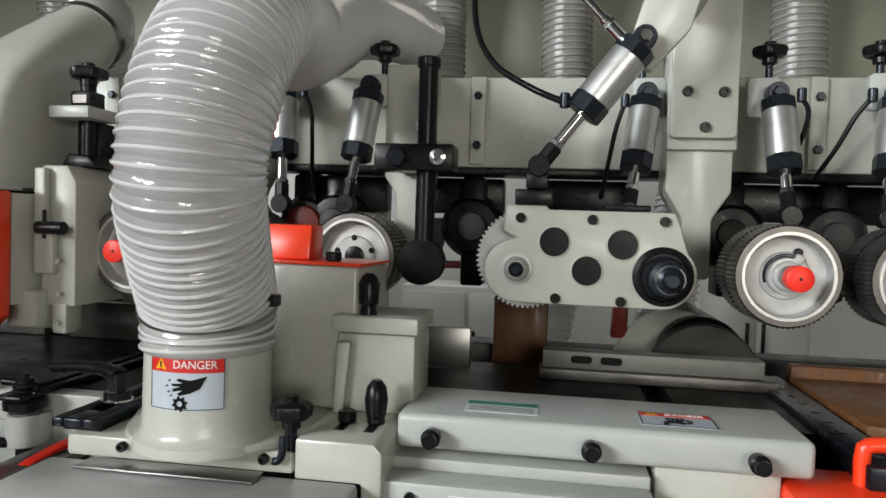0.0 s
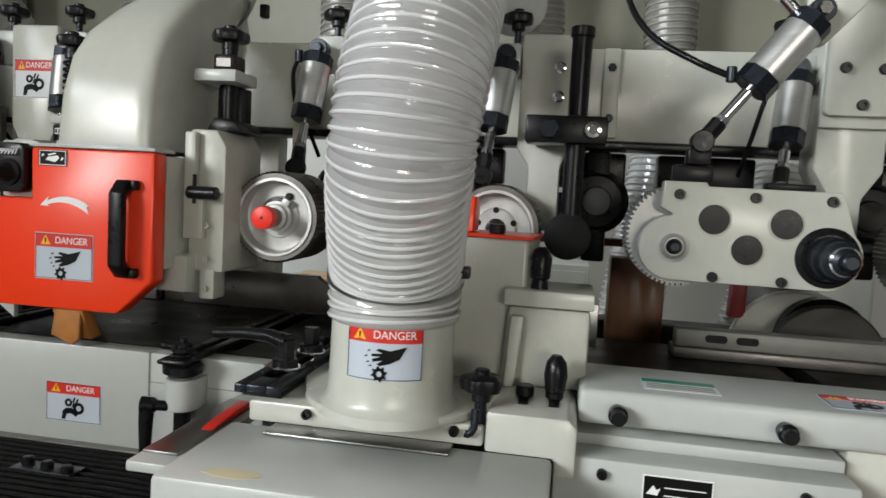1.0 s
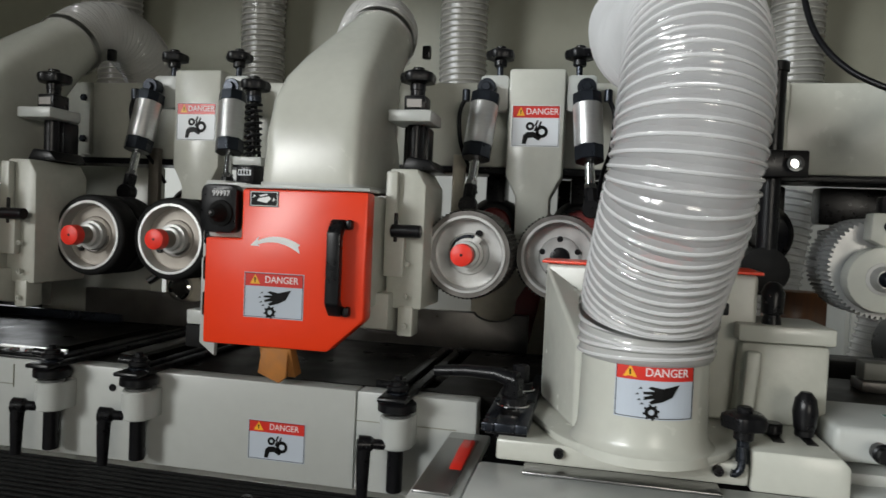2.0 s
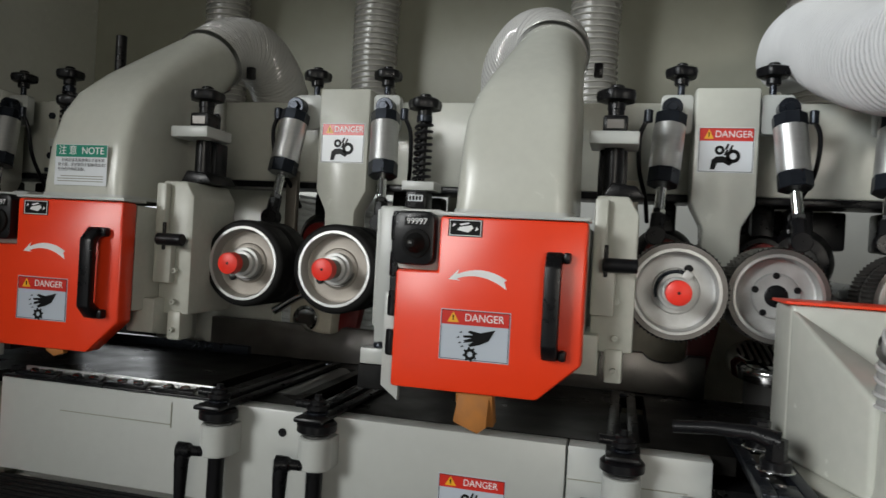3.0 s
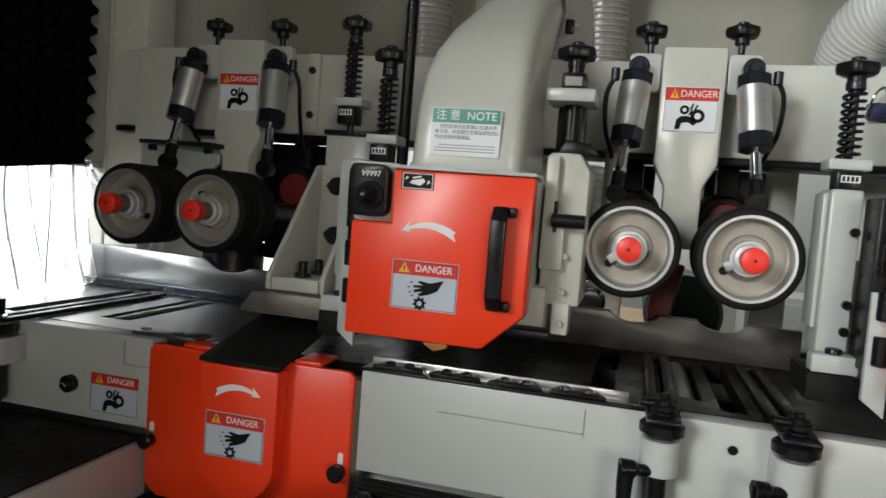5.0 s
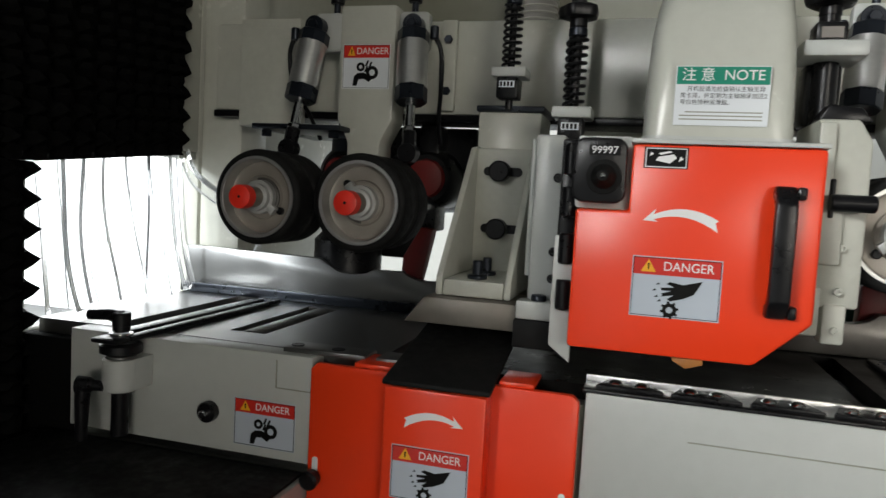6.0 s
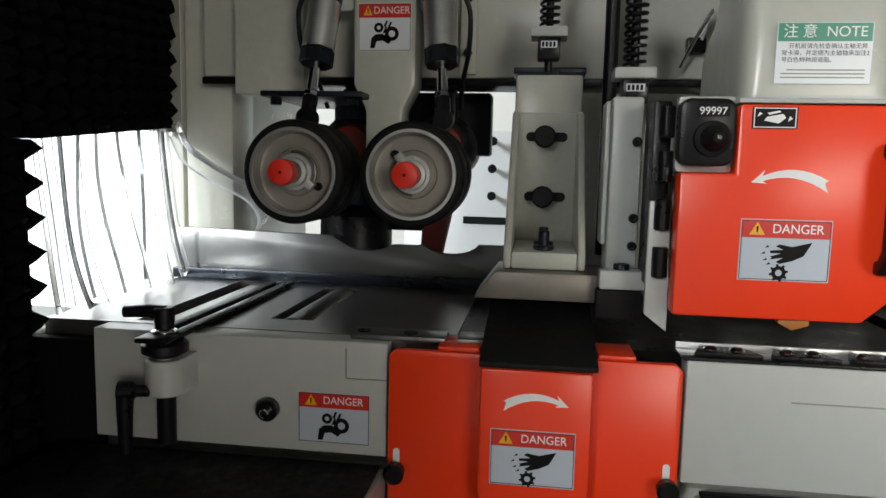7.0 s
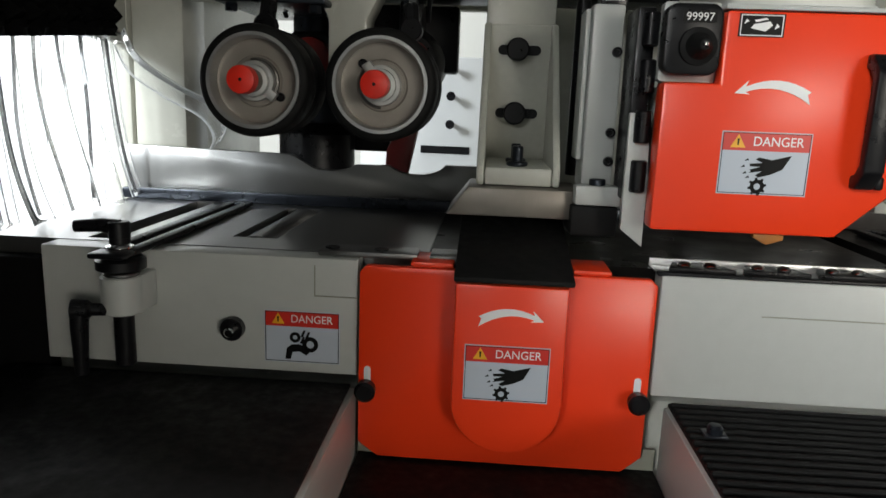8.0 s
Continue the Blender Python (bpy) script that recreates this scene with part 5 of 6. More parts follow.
# outfeed front fence with knob screws and stickers
of = thing("outfeed_fence", (0.04, 0.87, 0.815), "pale grey outfeed side fence with knob screws and stickers", "fence")
part("fence_bar", box(-0.197, 0.276, 0.818, 0.965, 0.8095, 0.852, 0.008, 3), PAINT_WHITE, of)
for x in (-0.152, 0.032, 0.212):
    k = part("knob_screw", turned((x, 0.8175, 0.829), (x, 0.786, 0.829), [(0, 0.007), (0.006, 0.007), (0.007, 0.0105), (0.02, 0.0115), (0.022, 0.009), (0.032, 0.0085)], 20), BLACK, of, "black knob screw")
f = laid(-0.075, 0.872, 0.852)
s = part("note_sticker", mapped(sheet(-0.045, 0.045, -0.026, 0.026, 0.0003, 0.0008), f), LABEL_WHITE, of, "white note sticker with green heading", False)
part("sticker_header", mapped(sheet(-0.044, 0.044, 0.009, 0.025, 0.0006, 0.0011), f), LABEL_GREEN, s, "", False)
for k in range(3):
    part("print_bar", mapped(sheet(-0.04, 0.04, -0.002 - 0.008 * k, 0.002 - 0.008 * k, 0.0009, 0.0011), f), PAINT_DIM, s, "", False)
danger_sticker(of, laid(0.135, 0.872, 0.852), 0.088, 0.058, "roller")

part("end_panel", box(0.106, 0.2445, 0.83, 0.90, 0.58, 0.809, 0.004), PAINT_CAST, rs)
part("end_knob", rod((0.125, 0.818, 0.735), (0.125, 0.83, 0.735), 0.012, 16), BLACK, rs)
# inner fence on the table
nf = thing("inner_fence", (0.15, 1.22, 0.82), "dull grey low fence bar with slotted holes on the table", "fence")
part("bar", box(-0.03, 0.332, 1.215, 1.255, 0.838, 0.868, 0.003), DULL_BAR, nf)
part("wear_plate", box(-0.035, 0.352, 1.205, 1.26, 0.8195, 0.8375, 0.002), STEEL_DARK, nf)
for x in (0.035, 0.085):
    part("slot", plate(rounded(x - 0.018, x + 0.018, 0.848, 0.861, 0.006), 1.2138, 1.2148, 0), BLACK, nf, "", False)
rk = thing("rack_strip", (0.37, 1.1, 0.82), "dark drilled steel strip at the table edge", "strip")
part("strip", plate_x([(0.83, 0.800), (1.32, 0.800), (1.32, 0.8265), (0.83, 0.8265)], 0.335, 0.385, 0.002), BLUED, rk)
for k in range(9):
    part("hole", rod((0.36, 0.87 + 0.05 * k, 0.8266), (0.36, 0.87 + 0.05 * k, 0.8275), 0.006, 12), BLACK, rk)
rc = thing("red_guard", (0.42, 0.86, 0.6), "orange-red side guard with arched handle", "machine guard")
part("guard_body", box(0.245, 0.62, 0.79, 0.90, 0.55, 0.8005, 0.008), RED, rc)
part("handle", tube(smooth_path([(0.335, 0.85, 0.80), (0.335, 0.85, 0.835), (0.345, 0.85, 0.846), (0.41, 0.85, 0.846), (0.42, 0.85, 0.835), (0.42, 0.85, 0.80)], 0.006), 0.009, 14, True), RED, rc)
wb = thing("outfeed_board", (0.65, 1.2, 0.83), "brown wooden board lying on the outfeed side", "board")
part("board", plate([(0.40, 0.80), (0.95, 0.80), (0.95, 0.83), (0.40, 0.83)], 1.0, 1.30, 0.004), BROWN, wb)
part("cleat", box(0.40, 0.95, 1.302, 1.33, 0.80, 0.850, 0.004), BROWN, wb)

# ---- gear head ----
gh = thing("gear_unit", (0.035, 1.06, 0.97), "pale grey gear head plate with bored holes, hub and spindle", "gear unit")
pts = []
for a in range(90, 271, 15):
    pts.append((-0.072 + 0.048 * math.cos(radians(a)), 1.014 + 0.048 * math.sin(radians(a))))
for a in range(270, 406, 15):
    pts.append((0.138 + 0.048 * math.cos(radians(a)), 1.013 + 0.048 * math.sin(radians(a))))
pts += [(0.160, 1.085), (0.152, 1.105), (-0.028, 1.105), (-0.030, 1.111), (-0.090, 1.111), (-0.092, 1.072)]
part("front_plate", plate(pts, 1.046, 1.078, 0.003), PAINT, gh)
for x, z in ((-0.068, 1.092), (0.036, 1.092), (0.138, 1.092), (-0.014, 0.975), (0.080, 0.974)):
    bolt(gh, x, 1.0475, z, 0.0075)
for x, z in ((-0.018, 1.058), (0.080, 1.057), (0.030, 1.017)):
    b = part("bore_ring", turned((x, 1.0465, z), (x, 1.043, z), [(0, 0.0245), (0.0015, 0.0245), (0.0025, 0.022)], 32), PAINT_CAST, gh)
    part("bore", turned((x, 1.044, z), (x, 1.0425, z), [(0, 0.0215), (0.001, 0.0215), (0.0012, 0.004)], 32), BLACK, b)
part("hub_ring", turned((-0.072, 1.047, 1.016), (-0.072, 1.03, 1.016), [(0, 0.0235), (0.003, 0.0235), (0.004, 0.019), (0.012, 0.015), (0.016, 0.013)], 32), ROLL_STEEL, gh)
part("hub_nut", turned((-0.072, 1.034, 1.016), (-0.072, 1.02, 1.016), [(0, 0.012), (0.008, 0.011), (0.013, 0.006)], 20), BLUED, gh)
part("spindle_seat", turned((0.138, 1.047, 1.013), (0.138, 1.035, 1.013), [(0, 0.043), (0.004, 0.043), (0.006, 0.036), (0.011, 0.033)], 40), BLACK, gh)
part("spindle", turned((0.138, 1.040, 1.013), (0.138, 0.955, 1.013), [(0, 0.031), (0.03, 0.030), (0.034, 0.026), (0.05, 0.0255), (0.052, 0.019), (0.065, 0.018), (0.068, 0.012), (0.082, 0.0105), (0.084, 0.008)], 32), BLUED, gh, "dark stepped spindle")
part("spindle_ring", turned((0.138, 0.984, 1.013), (0.138, 0.976, 1.013), [(0, 0.0205), (0.006, 0.0205), (0.008, 0.018)], 32), CHROME, gh)
part("top_clevis", merge(box(-0.078, -0.022, 1.05, 1.075, 1.1115, 1.135, 0.003), box(-0.062, -0.030, 1.035, 1.07, 1.135, 1.158, 0.003)), BLACK, gh)
part("top_clevis", box(0.055, 0.12, 1.06, 1.09, 1.106, 1.115, 0.002), BLACK, gh)


def gear_wheel(x, y0, z, R, w, n, material, parent):
    bm = bmesh.new()
    rings = []
    for h in (0, w):
        row = []
        for i in range(n):
            for da, dr in ((0, -0.004), (0.35, -0.004), (0.5, 0), (0.85, 0)):
                a = 2 * math.pi * (i + da) / n
                row.append(bm.verts.new((x + (R + dr) * math.cos(a), y0 + h, z + (R + dr) * math.sin(a))))
        rings.append(row)
    m = len(rings[0])
    for i in range(m):
        bm.faces.new((rings[0][i], rings[0][(i + 1) % m], rings[1][(i + 1) % m], rings[1][i]))
    bm.faces.new(rings[0])
    bm.faces.new(rings[1][::-1])
    bmesh.ops.recalc_face_normals(bm, faces=bm.faces[:])
    return part("gear_wheel", bm, material, parent, "toothed steel wheel")


gear_wheel(-0.060, 1.082, 1.030, 0.076, 0.05, 60, ROLL_STEEL, gh)
gear_wheel(-0.060, 1.145, 1.030, 0.076, 0.05, 60, ROLL_STEEL, gh)
gear_wheel(0.128, 1.082, 1.020, 0.052, 0.06, 44, ROLL_STEEL, gh)
part("rear_case", box(-0.05, 0.12, 1.20, 1.29, 0.99, 1.09, 0.01), BLACK, gh)

# ---- outfeed posts, cylinders and the vertical rod ----
pc = thing("tall_post", (0.213, 1.22, 1.2), "pale grey tall post with bolted plate", "machine post")
part("post_body", plate([(0.188, 1.0), (0.237, 1.0), (0.237, 1.10), (0.266, 1.145), (0.266, 1.62), (0.160, 1.62), (0.160, 1.145), (0.188, 1.10)], 1.212, 1.295, 0.006), PAINT, pc)
part("lower_pad", box(0.158, 0.268, 1.200, 1.2115, 1.212, 1.30, 0.004), PAINT, pc)
part("bolted_plate", plate(rounded(0.160, 0.264, 1.23, 1.60, 0.008), 1.186, 1.1995, 0.003), PAINT, pc)
for x, z in ((0.185, 1.304), (0.241, 1.303), (0.214, 1.247)):
    bolt(pc, x, 1.186, z, 0.0085)
part("cylinder_arm", plate([(0.072, 1.325), (0.112, 1.310), (0.165, 1.37), (0.20, 1.50), (0.165, 1.52), (0.10, 1.42)], 1.060, 1.085, 0.004), PAINT, pc)
part("arm_spacer", box(0.165, 0.195, 1.086, 1.1855, 1.42, 1.50, 0.004), PAINT, pc)
for s, x in ((-1, 0.132), (1, 0.318)):
    part("ear", plate(rounded(min(x - s * 0.0275, x + s * 0.026), max(x - s * 0.0275, x + s * 0.026), 1.272, 1.338, 0.008), 1.243, 1.262, 0.002), PAINT_WHITE, pc)
    star_knob(pc, x + s * 0.01, 1.262, 1.385, 0.029, 0.03)
air_cylinder((0.098, 1.041, 1.352), (-0.044, 1.041, 1.168), 0.0275)
air_cylinder((0.126, 1.222, 1.308), (0.098, 1.165, 1.108))
air_cylinder((0.330, 1.222, 1.308), (0.342, 1.165, 1.108))
air_cylinder((0.512, 1.222, 1.308), (0.482, 1.165, 1.108))
air_cylinder((-0.348, 1.214, 1.318), (-0.372, 1.165, 1.108))
air_tube([(-0.01, 1.05, 1.262), (-0.06, 1.06, 1.285), (-0.12, 1.10, 1.33), (-0.155, 1.15, 1.40), (-0.165, 1.20, 1.50), (-0.15, 1.25, 1.62)], 0.005)
air_tube([(0.09, 1.21, 1.29), (0.078, 1.22, 1.25), (0.07, 1.24, 1.20), (0.06, 1.28, 1.13)])
air_tube([(0.365, 1.21, 1.30), (0.378, 1.215, 1.275), (0.372, 1.23, 1.23), (0.36, 1.27, 1.18)])
air_tube([(0.47, 1.21, 1.30), (0.45, 1.22, 1.27), (0.43, 1.24, 1.22), (0.41, 1.28, 1.17)])
p9 = thing("pressure_post", (0.56, 1.24, 1.2), "pale grey pressure post with ears", "machine post", "pressure posts")
part("post_body", plate([(0.545, 1.02), (0.61, 1.02), (0.61, 1.125), (0.63, 1.165), (0.63, 1.362), (0.525, 1.362), (0.525, 1.165), (0.545, 1.125)], 1.23, 1.295, 0.006), PAINT, p9)
part("ear", plate(rounded(0.478, 0.524, 1.285, 1.345, 0.008), 1.242, 1.262, 0.002), PAINT_WHITE, p9)
star_knob(p9, 0.50, 1.262, 1.385, 0.029, 0.03)
ft2 = thing("tube_fitting", (0.06, 1.03, 1.38), "chrome tube fitting on the slanted air cylinder", "fitting")
part("fitting", merge(rod((0.068, 1.045, 1.352), (0.040, 1.045, 1.382), 0.009, 12), rod((0.044, 1.045, 1.378), (0.012, 1.045, 1.412), 0.0065, 12), rod((0.050, 1.045, 1.371), (0.045, 1.045, 1.377), 0.011, 6)), CHROME, ft2)
pe = thing("rod_post", (-0.27, 1.25, 1.2), "pale grey post carrying a black vertical rod", "machine post")
part("post_body", plate([(-0.300, 1.02), (-0.245, 1.02), (-0.245, 1.13), (-0.235, 1.16), (-0.235, 1.358), (-0.322, 1.358), (-0.322, 1.16), (-0.300, 1.13)], 1.225, 1.295, 0.005), PAINT, pe)
part("ear", plate(rounded(-0.372, -0.324, 1.285, 1.345, 0.008), 1.242, 1.262, 0.002), PAINT_WHITE, pe)
star_knob(pe, -0.335, 1.262, 1.392, 0.029, 0.03)
for z in (1.30, 1.25):
    part("socket_bolt", turned((-0.255, 1.225, z), (-0.255, 1.212, z), [(0, 0.010), (0.011, 0.010), (0.012, 0.006), (0.006, 0.0055)], 20), CHROME, pe)
part("carrier", box(-0.298, -0.175, 1.06, 1.125, 1.160, 1.201, 0.003), BLACK, pe, "black clamp block")
part("carrier_arm", box(-0.29, -0.25, 1.125, 1.2245, 1.165, 1.196, 0.002), BLACK, pe)
part("clamp_bolt", turned((-0.197, 1.06, 1.180), (-0.197, 1.046, 1.180), [(0, 0.012), (0.012, 0.012), (0.013, 0.007), (0.006, 0.0065)], 20), CHROME, pe)
part("clamp_nut", rod((-0.262, 1.059, 1.180), (-0.262, 1.05, 1.180), 0.016, 6), BLUED, pe)
part("vertical_rod", merge(rod((-0.221, 1.092, 1.02), (-0.221, 1.092, 1.332), 0.0155), rod((-0.221, 1.092, 1.322), (-0.221, 1.092, 1.338), 0.0185)), BLACK, pe, "black vertical rod")
part("press_wheel", turned((-0.224, 1.075, 1.018), (-0.224, 1.115, 1.018), [(0, 0.028), (0.003, 0.036), (0.037, 0.036), (0.04, 0.03)], 32), RUBBER, pe, "black press wheel")

# ---- hoses that hang against the rear panel ----
for x, y in ((-1.98, 1.90), (-1.49, 1.90), (-0.86, 1.84), (-0.335, 1.85), (-0.006, 1.85), (0.555, 1.85)):
    t = thing("hanging_hose", (x, y, 1.3), "grey translucent ribbed hose hanging behind the beam", "hose", "hanging hoses")
    hp = [(x, y, 1.30), (x + 0.004, y + 0.006, 1.45), (x, y + 0.01, 1.62), (x + 0.006, y, 1.80), (x, y, 1.975)]
    part("hose_wall", tube(smooth_path(hp, 0.02), 0.062, 26), OLD_WALL, t)
    part("spiral_rib", helix(hp, 0.0632, 0.0165, 0.0032, 22, 6), OLD_RIB, t)

# ---- behind the rollers: castings, levers, rear hoses ----
for x, y, z, s in ((-2.09, 1.29, 0.90, 1), (-1.31, 1.30, 0.91, 1), (-0.62, 1.30, 0.90, 1), (0.115, 1.40, 0.93, 0)):
    t = thing("red_lever", (x, y, z), "dark red lever below the feed rollers", "lever", "red levers")
    part("lever", plate([(x - 0.014, z - 0.07), (x + 0.018, z - 0.07), (x + 0.018 + 0.03 * s, z + 0.075), (x + 0.004 + 0.02 * s, z + 0.08), (x - 0.010, z + 0.02)], y + 0.04, y + 0.07, 0.004), DARK_RED, t)
# Stands for the bolted rear cover, set back where the added lamp reaches.
rp = thing("set_back_cover", (-1.95, 3.0, 0.0), "white cover with black bolts, set back behind the machine to be lit", "cabinet")
part("cover_body", box(-2.45, -1.62, 3.0, 3.3, 0.0, 1.185, 0.006), REAR_WHITE, rp)
for z in (0.92, 1.03, 1.14):
    for x in (-2.08, -1.69):
        part("knob", merge(rod((x, 3.0, z), (x, 2.93, z), 0.009, 12), rod((x, 2.935, z), (x, 2.92, z), 0.018, 16)), BLACK, rp)
part("slot", box(-2.20, -2.0, 2.995, 2.9995, 0.80, 0.83, 0), BLACK, rp, "dark slot", False)
for x, r in ((-1.72, 0.060), (-1.50, 0.060), (-0.035, 0.080), (0.28, 0.070)):
    t = thing("rear_hose", (x, 1.95, 0.9), "white ribbed hose behind the machine", "hose", "rear hoses")
    hp = [(x - 0.03, 1.95, 0.70), (x, 1.95, 0.85), (x + 0.02, 1.95, 1.0), (x + 0.05, 1.97, 1.2)]
    part("hose_wall", tube(smooth_path(hp, 0.02), r, 26), HOSE_RIB, t)
    part("spiral_rib", helix(hp, r + 0.002, 0.018, 0.0045, 22, 6), HOSE_RIB, t)
cn = thing("brown_column", (-0.09, 1.65, 0.3), "rust-brown wooden column behind the table", "column")
part("column", box(-0.135, -0.025, 1.43, 1.495, 0.656, 0.965, 0.006), BROWN, cn)
mt = thing("spindle_motor", (0.27, 1.62, 0.75), "dark motor with pale flange behind the table", "motor")
part("motor_body", rod((0.27, 1.40, 0.83), (0.27, 1.80, 0.83), 0.085, 36, 0.01), BLACK, mt)
part("motor_flange", rod((0.27, 1.385, 0.80), (0.27, 1.41, 0.80), 0.105, 40, 0.004), DARK_CAST, mt)
part("pale_ring", rod((0.225, 1.44, 0.80), (0.225, 1.46, 0.80), 0.122, 40, 0.004), PAINT_CAST, mt)
rb = thing("rear_support", (-1.0, 1.6, 0.66), "grey uprights and an added dark rail behind the fence", "machine frame")
# Rail added here, coloured dark to weaken reflections in the table top.
part("added_rail", box(-2.45, 0.9, 1.50, 1.58, 0.656, 0.825, 0.006), DARK_CAST, rb)
for x0, x1 in ((-1.84, -1.53), (-1.13, -1.065), (-0.98, -0.86), (-0.47, -0.37)):
    part("upright", box(x0, x1, 1.45, 1.499, 0.66, 1.18, 0.006), PAINT, rb, "grey upright plate")
part("rear_sheet", box(-0.74, -0.47, 1.455, 1.499, 0.66, 1.035, 0.004), CREAM_CAST, rb, "pale cream rear sheet")
mp = thing("gear_mount", (-2.25, 1.3, 1.1), "dark gear mount with bolts under the beam panel", "gearbox")
part("mount_plate", box(-2.345, -2.175, 1.185, 1.43, 1.140, 1.150, 0.003), BLUED, mp)
part("neck", rod((-2.235, 1.385, 0.95), (-2.235, 1.385, 1.140), 0.042), BLUED, mp)
part("lower_case", turned((-2.235, 1.385, 0.86), (-2.235, 1.385, 0.97), [(0, 0.06), (0.01, 0.068), (0.08, 0.068), (0.1, 0.05)], 28), BLACK, mp)
for x in (-2.325, -2.195):
    part("bolt", rod((x, 1.205, 1.128), (x, 1.205, 1.140), 0.010, 6), BLUED, mp)
lt = thing("toggle_latch", (-1.01, 1.29, 1.26), "chrome toggle latch with blue body on the beam", "latch", "latches")
part("latch_body", box(-1.005, -0.968, 1.285, 1.304, 1.262, 1.288, 0.003), mat("blue_plastic", (0.015, 0.02, 0.06), 0.4), lt)
part("latch_wire", tube(smooth_path([(-1.01, 1.28, 1.262), (-1.0, 1.275, 1.30), (-0.985, 1.275, 1.31), (-0.98, 1.28, 1.28)], 0.005), 0.0025, 8, True), CHROME, lt)
lt = thing("toggle_latch", (-1.66, 1.29, 1.22), "chrome toggle latch on the beam", "latch", "latches")
part("latch_body", box(-1.665, -1.635, 1.285, 1.304, 1.225, 1.25, 0.003), BLACK, lt)
part("latch_wire", tube(smooth_path([(-1.675, 1.28, 1.20), (-1.655, 1.275, 1.245), (-1.63, 1.275, 1.29), (-1.645, 1.28, 1.24)], 0.005), 0.003, 8, True), CHROME, lt)
t = thing("guide_rod", (-1.79, 1.22, 1.0), "slim black vertical guide rod", "rod")
part("rod", rod((-1.79, 1.22, 0.90), (-1.79, 1.22, 1.47), 0.011), BLACK, t)
for x, m, c in ((-1.41, SHAFT, "brown-grey"), (-0.745, CREAM_CAST, "cream")):
    t = thing("stop_bar", (x, 1.28, 1.0), c + " flat vertical stop bar below the cross beam", "bar", "stop bars")
    part("bar", box(x - 0.012, x + 0.012, 1.27, 1.285, 1.02, 1.205, 0.002), m, t)


# ---- gearboxes and dark castings behind the outfeed rollers ----
for x in (-0.175, 0.30, 0.475, -0.45):
    g = thing("roller_gearbox", (x, 1.4, 1.07), "dark cast gearbox behind the feed rollers", "gearbox", "roller gearboxes")
    part("housing", turned((x, 1.34, 1.075), (x, 1.46, 1.075), [(0, 0.03), (0.002, 0.048), (0.02, 0.062), (0.10, 0.062), (0.12, 0.045)], 28), BLACK, g)
    part("cover", turned((x, 1.325, 1.075), (x, 1.345, 1.075), [(0, 0.012), (0.004, 0.026), (0.02, 0.03)], 28), DARK_CAST, g)
    part("swing_arm", box(x - 0.022, x + 0.022, 1.35, 1.42, 0.96, 1.171, 0.006), BLACK, g)
for x0, x1 in ((-2.175, -1.985), (-1.42, -1.33), (-1.24, -1.13), (-0.56, -0.36), (-0.31, -0.12), (0.24, 0.58), (-0.06, 0.12)):
    t = thing("hanger_casting", ((x0 + x1) / 2, 1.42, 1.1), "black hanger casting under the cross beam", "casting", "hanger castings")
    if x0 < -2:
        # Black filler, added to close the bright gap under this hanger.
        part("gap_filler", box(x0, x0 + 0.07, 1.407, 1.46, 0.91, 1.056, 0.006), BLACK, t)
    part("hanger", box(x0, x1, 1.405, 1.455, 1.10 if x0 > -1 else 1.055, 1.1715, 0.006), BLACK, t)
    part("hanger_web", plate([(x0 + 0.02, 1.01), (x0 + 0.06, 1.01), (x0 + 0.08, 1.09), (x0 + 0.01, 1.09)], 1.412, 1.448, 0.004), BLACK, t)
rr = thing("red_rail", (-0.2, 1.5, 0.99), "dull red rail behind the rollers", "rail")
part("rail", box(-0.62, -0.11, 1.46, 1.50, 0.985, 1.0, 0.003), DARK_RED, rr)

for x in (-1.432,):
    t = thing("bearing_bracket", (x, 1.45, 0.66), "cream cast bearing bracket with dark bore behind the fence", "bracket", "bearing brackets")
    part("web", plate([(x - 0.045, 0.70), (x + 0.05, 0.70), (x + 0.06, 0.905), (x + 0.03, 0.93), (x - 0.01, 0.955), (x - 0.045, 0.935)], 1.425, 1.499, 0.008), CREAM_CAST, t)
    part("bearing_ring", turned((x, 1.425, 0.892), (x, 1.412, 0.892), [(0, 0.030), (0.010, 0.029), (0.013, 0.024), (0.006, 0.020)], 28), CHROME, t, "bright bearing ring")
    part("bore", rod((x, 1.424, 0.892), (x, 1.4215, 0.892), 0.019, 24), BLACK, t, "", False)
    part("foot", box(x - 0.06, x + 0.07, 1.42, 1.499, 0.656, 0.6995, 0.004), CREAM_CAST, t)
    part("clamp_bar", tube([Vector((x - 0.07, 1.40, 0.905)), Vector((x - 0.02, 1.405, 0.938)), Vector((x + 0.03, 1.41, 0.962))], 0.009, 12, True), CHROME, t, "bright clamp bar")
gr = thing("fan_cover", (-0.475, 1.40, 0.870), "bright steel fan cover with slotted grille behind the fence", "cover")
part("cover_rim", turned((-0.475, 1.375, 0.875), (-0.475, 1.36, 0.935), [(0, 0.085), (0.02, 0.085), (0.03, 0.078), (0.034, 0.070), (0.032, 0.066)], 40, False), CHROME, gr)
part("cover_well", turned((-0.475, 1.372, 0.890), (-0.475, 1.362, 0.925), [(0, 0.068), (0.012, 0.067)], 36), BLACK, gr, "dark well")
for k in range(-5, 6):
    w = math.sqrt(0.066**2 - (0.0118 * k) ** 2)
    part("slat", rod((-0.475 + 0.0118 * k, 1.3665 - w, 0.908 - w * 0.2), (-0.475 + 0.0118 * k, 1.3665 + w, 0.908 + w * 0.2), 0.0032, 8), ALU, gr)
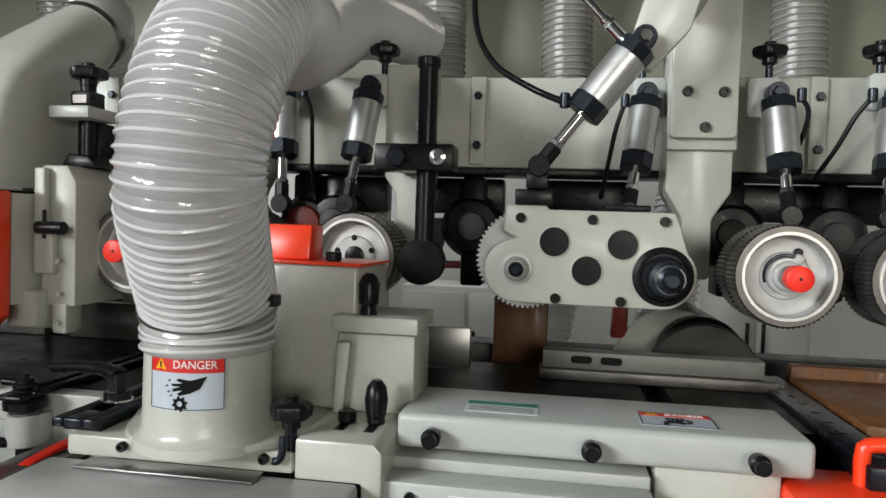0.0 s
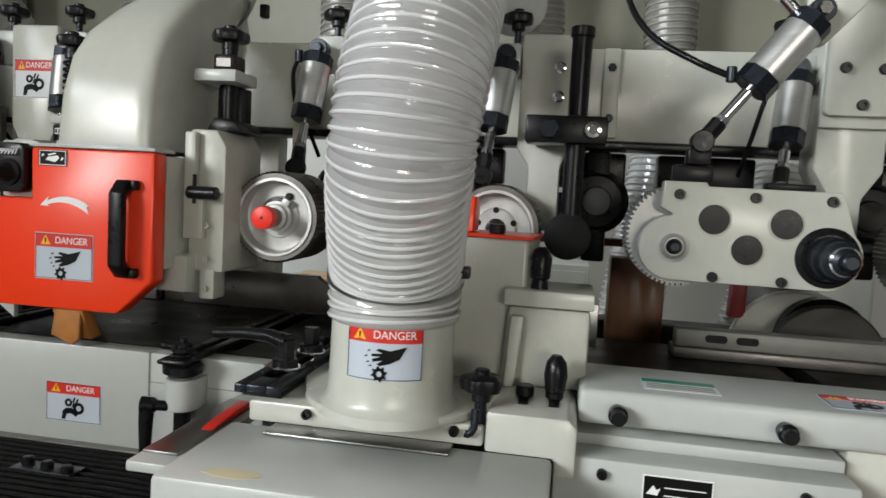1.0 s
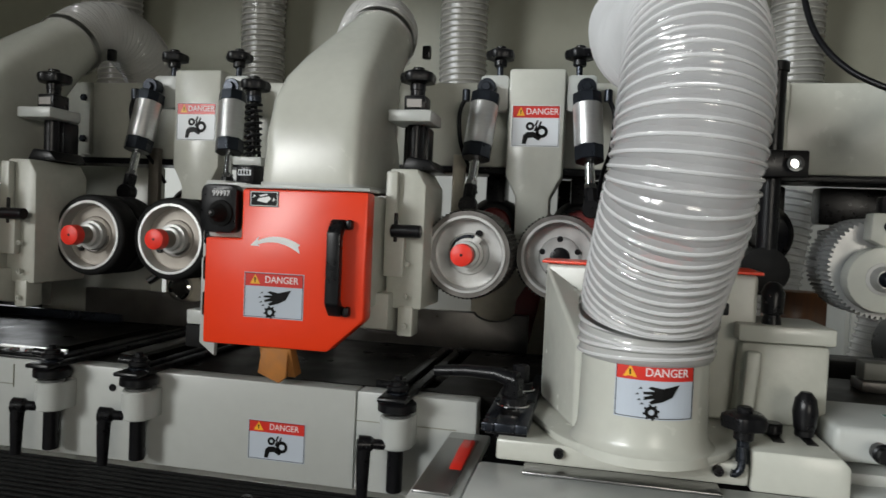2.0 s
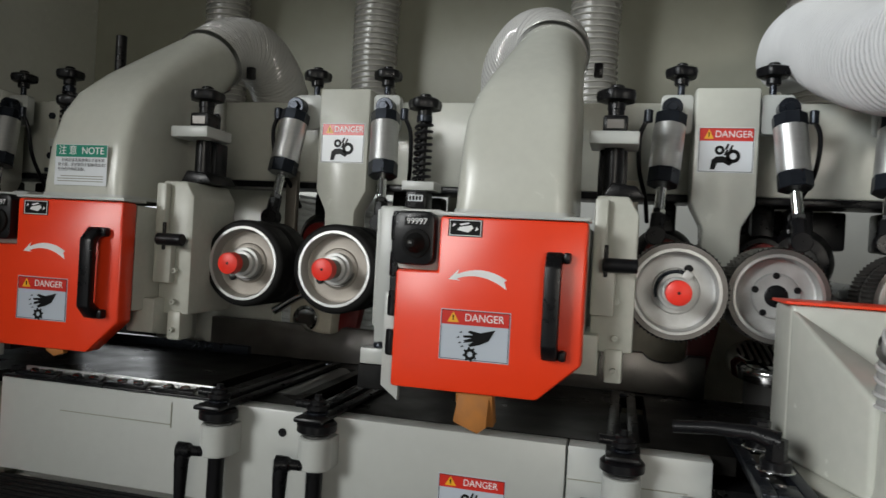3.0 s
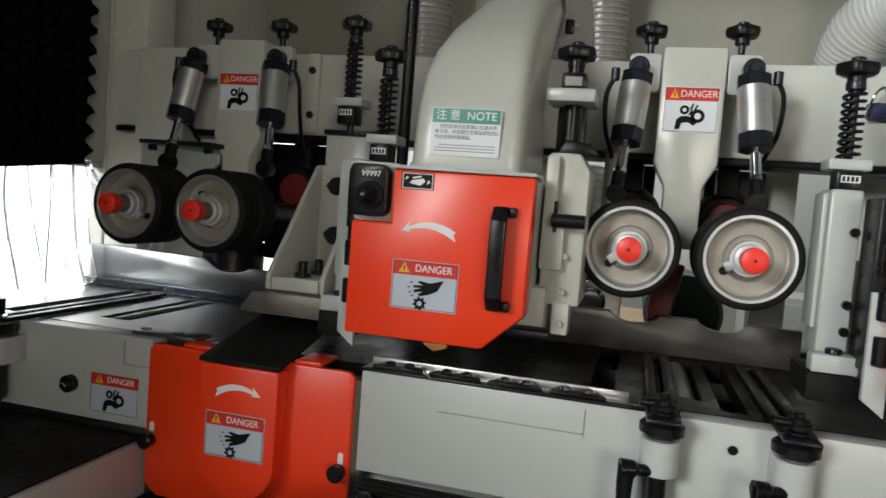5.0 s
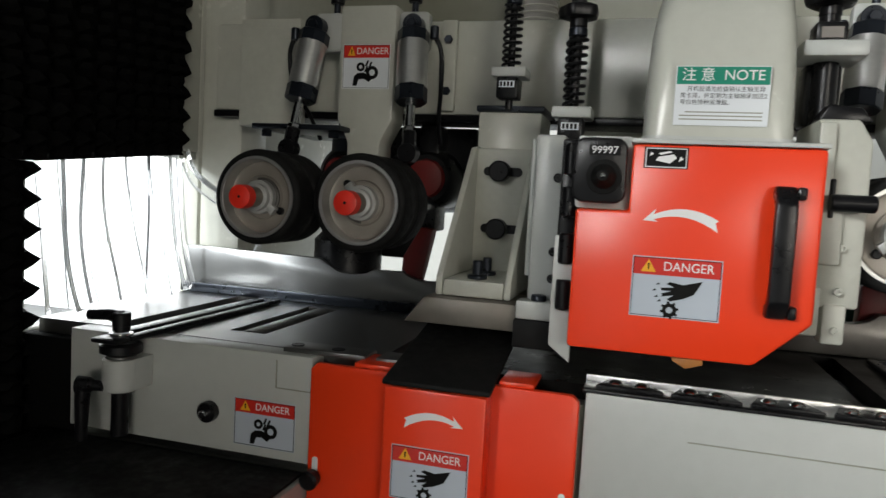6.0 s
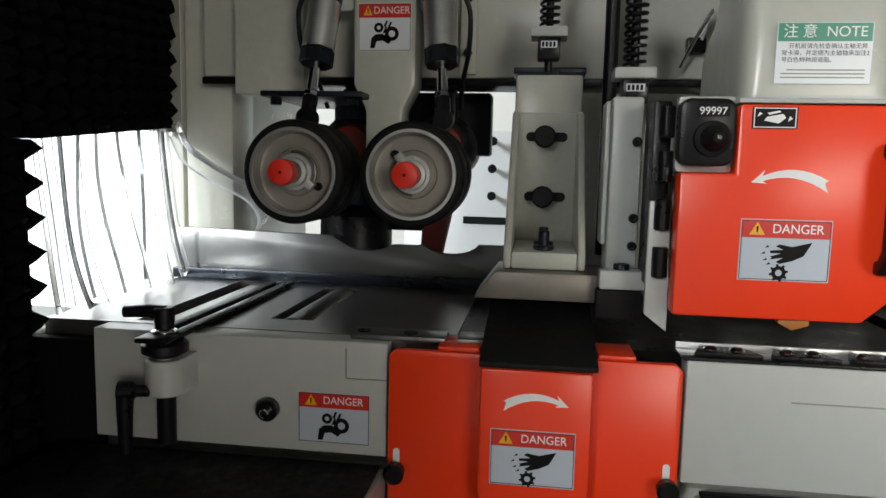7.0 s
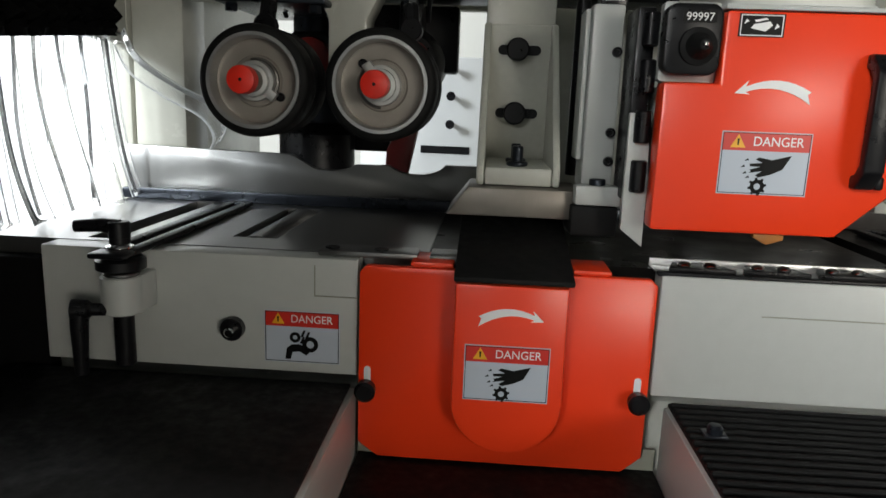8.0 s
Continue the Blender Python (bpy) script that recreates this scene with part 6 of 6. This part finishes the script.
part("stand", rod((-0.475, 1.385, 0.656), (-0.475, 1.375, 0.878), 0.05), DARK_CAST, gr)
GREEN_CAST = mat("dark_green_paint", (0.008, 0.06, 0.035), 0.45, vary=0.15, scale=30, bump=0.02)
gm = thing("green_motor", (-1.24, 1.72, 0.656), "dark green electric motor behind the fence", "motor")
part("motor_body", rod((-1.24, 1.60, 0.865), (-1.24, 1.86, 0.865), 0.085, 36, 0.008), GREEN_CAST, gm)
part("end_bell", turned((-1.24, 1.60, 0.865), (-1.24, 1.585, 0.865), [(0, 0.082), (0.008, 0.075), (0.014, 0.03)], 32), GREEN_CAST, gm)
part("motor_foot", box(-1.31, -1.17, 1.62, 1.84, 0.656, 0.795, 0.004), GREEN_CAST, gm)

# ---- the hall behind the machine ----
for x, y, w, h, c in ((-1.35, 3.2, 0.5, 0.62, 0), (-0.45, 3.6, 0.7, 0.75, 1), (0.9, 3.4, 0.5, 0.95, 1)):
    if c:
        t = thing("storage_cabinet", (x, y, 0), "pale grey storage cabinet standing behind the machine", "cabinet", "storage cabinets")
        part("body", box(x - w / 2, x + w / 2, y, y + 0.4, 0.0, h, 0.01), PAINT_WHITE, t)
        for k in (0, 1):
            d = part("door", box(x - w / 2 + 0.02 + k * (w / 2 - 0.01), x - 0.01 + k * (w / 2 - 0.01), y - 0.018, y - 0.001, 0.05, h - 0.03, 0.004), PAINT_WHITE, t)
            part("handle", box(x - 0.04 + k * 0.07, x - 0.025 + k * 0.07, y - 0.035, y - 0.0185, h * 0.55, h * 0.7, 0.003), BLACK, d)
    else:
        t = thing("cardboard_box", (x, y, 0), "brown cardboard box with open flaps behind the machine", "box")
        part("box_body", box(x - w / 2, x + w / 2, y, y + 0.4, 0.0, h, 0.006), mat("cardboard", (0.42, 0.30, 0.19), 0.8, vary=0.15, scale=20), t)
        part("flap", plate_x([(y - 0.12, h - 0.06), (y, h), (y, h + 0.004), (y - 0.12, h - 0.056)], x - w / 2, x + w / 2, 0.001), mat("cardboard_flap", (0.46, 0.33, 0.21), 0.8, vary=0.15, scale=20), t)
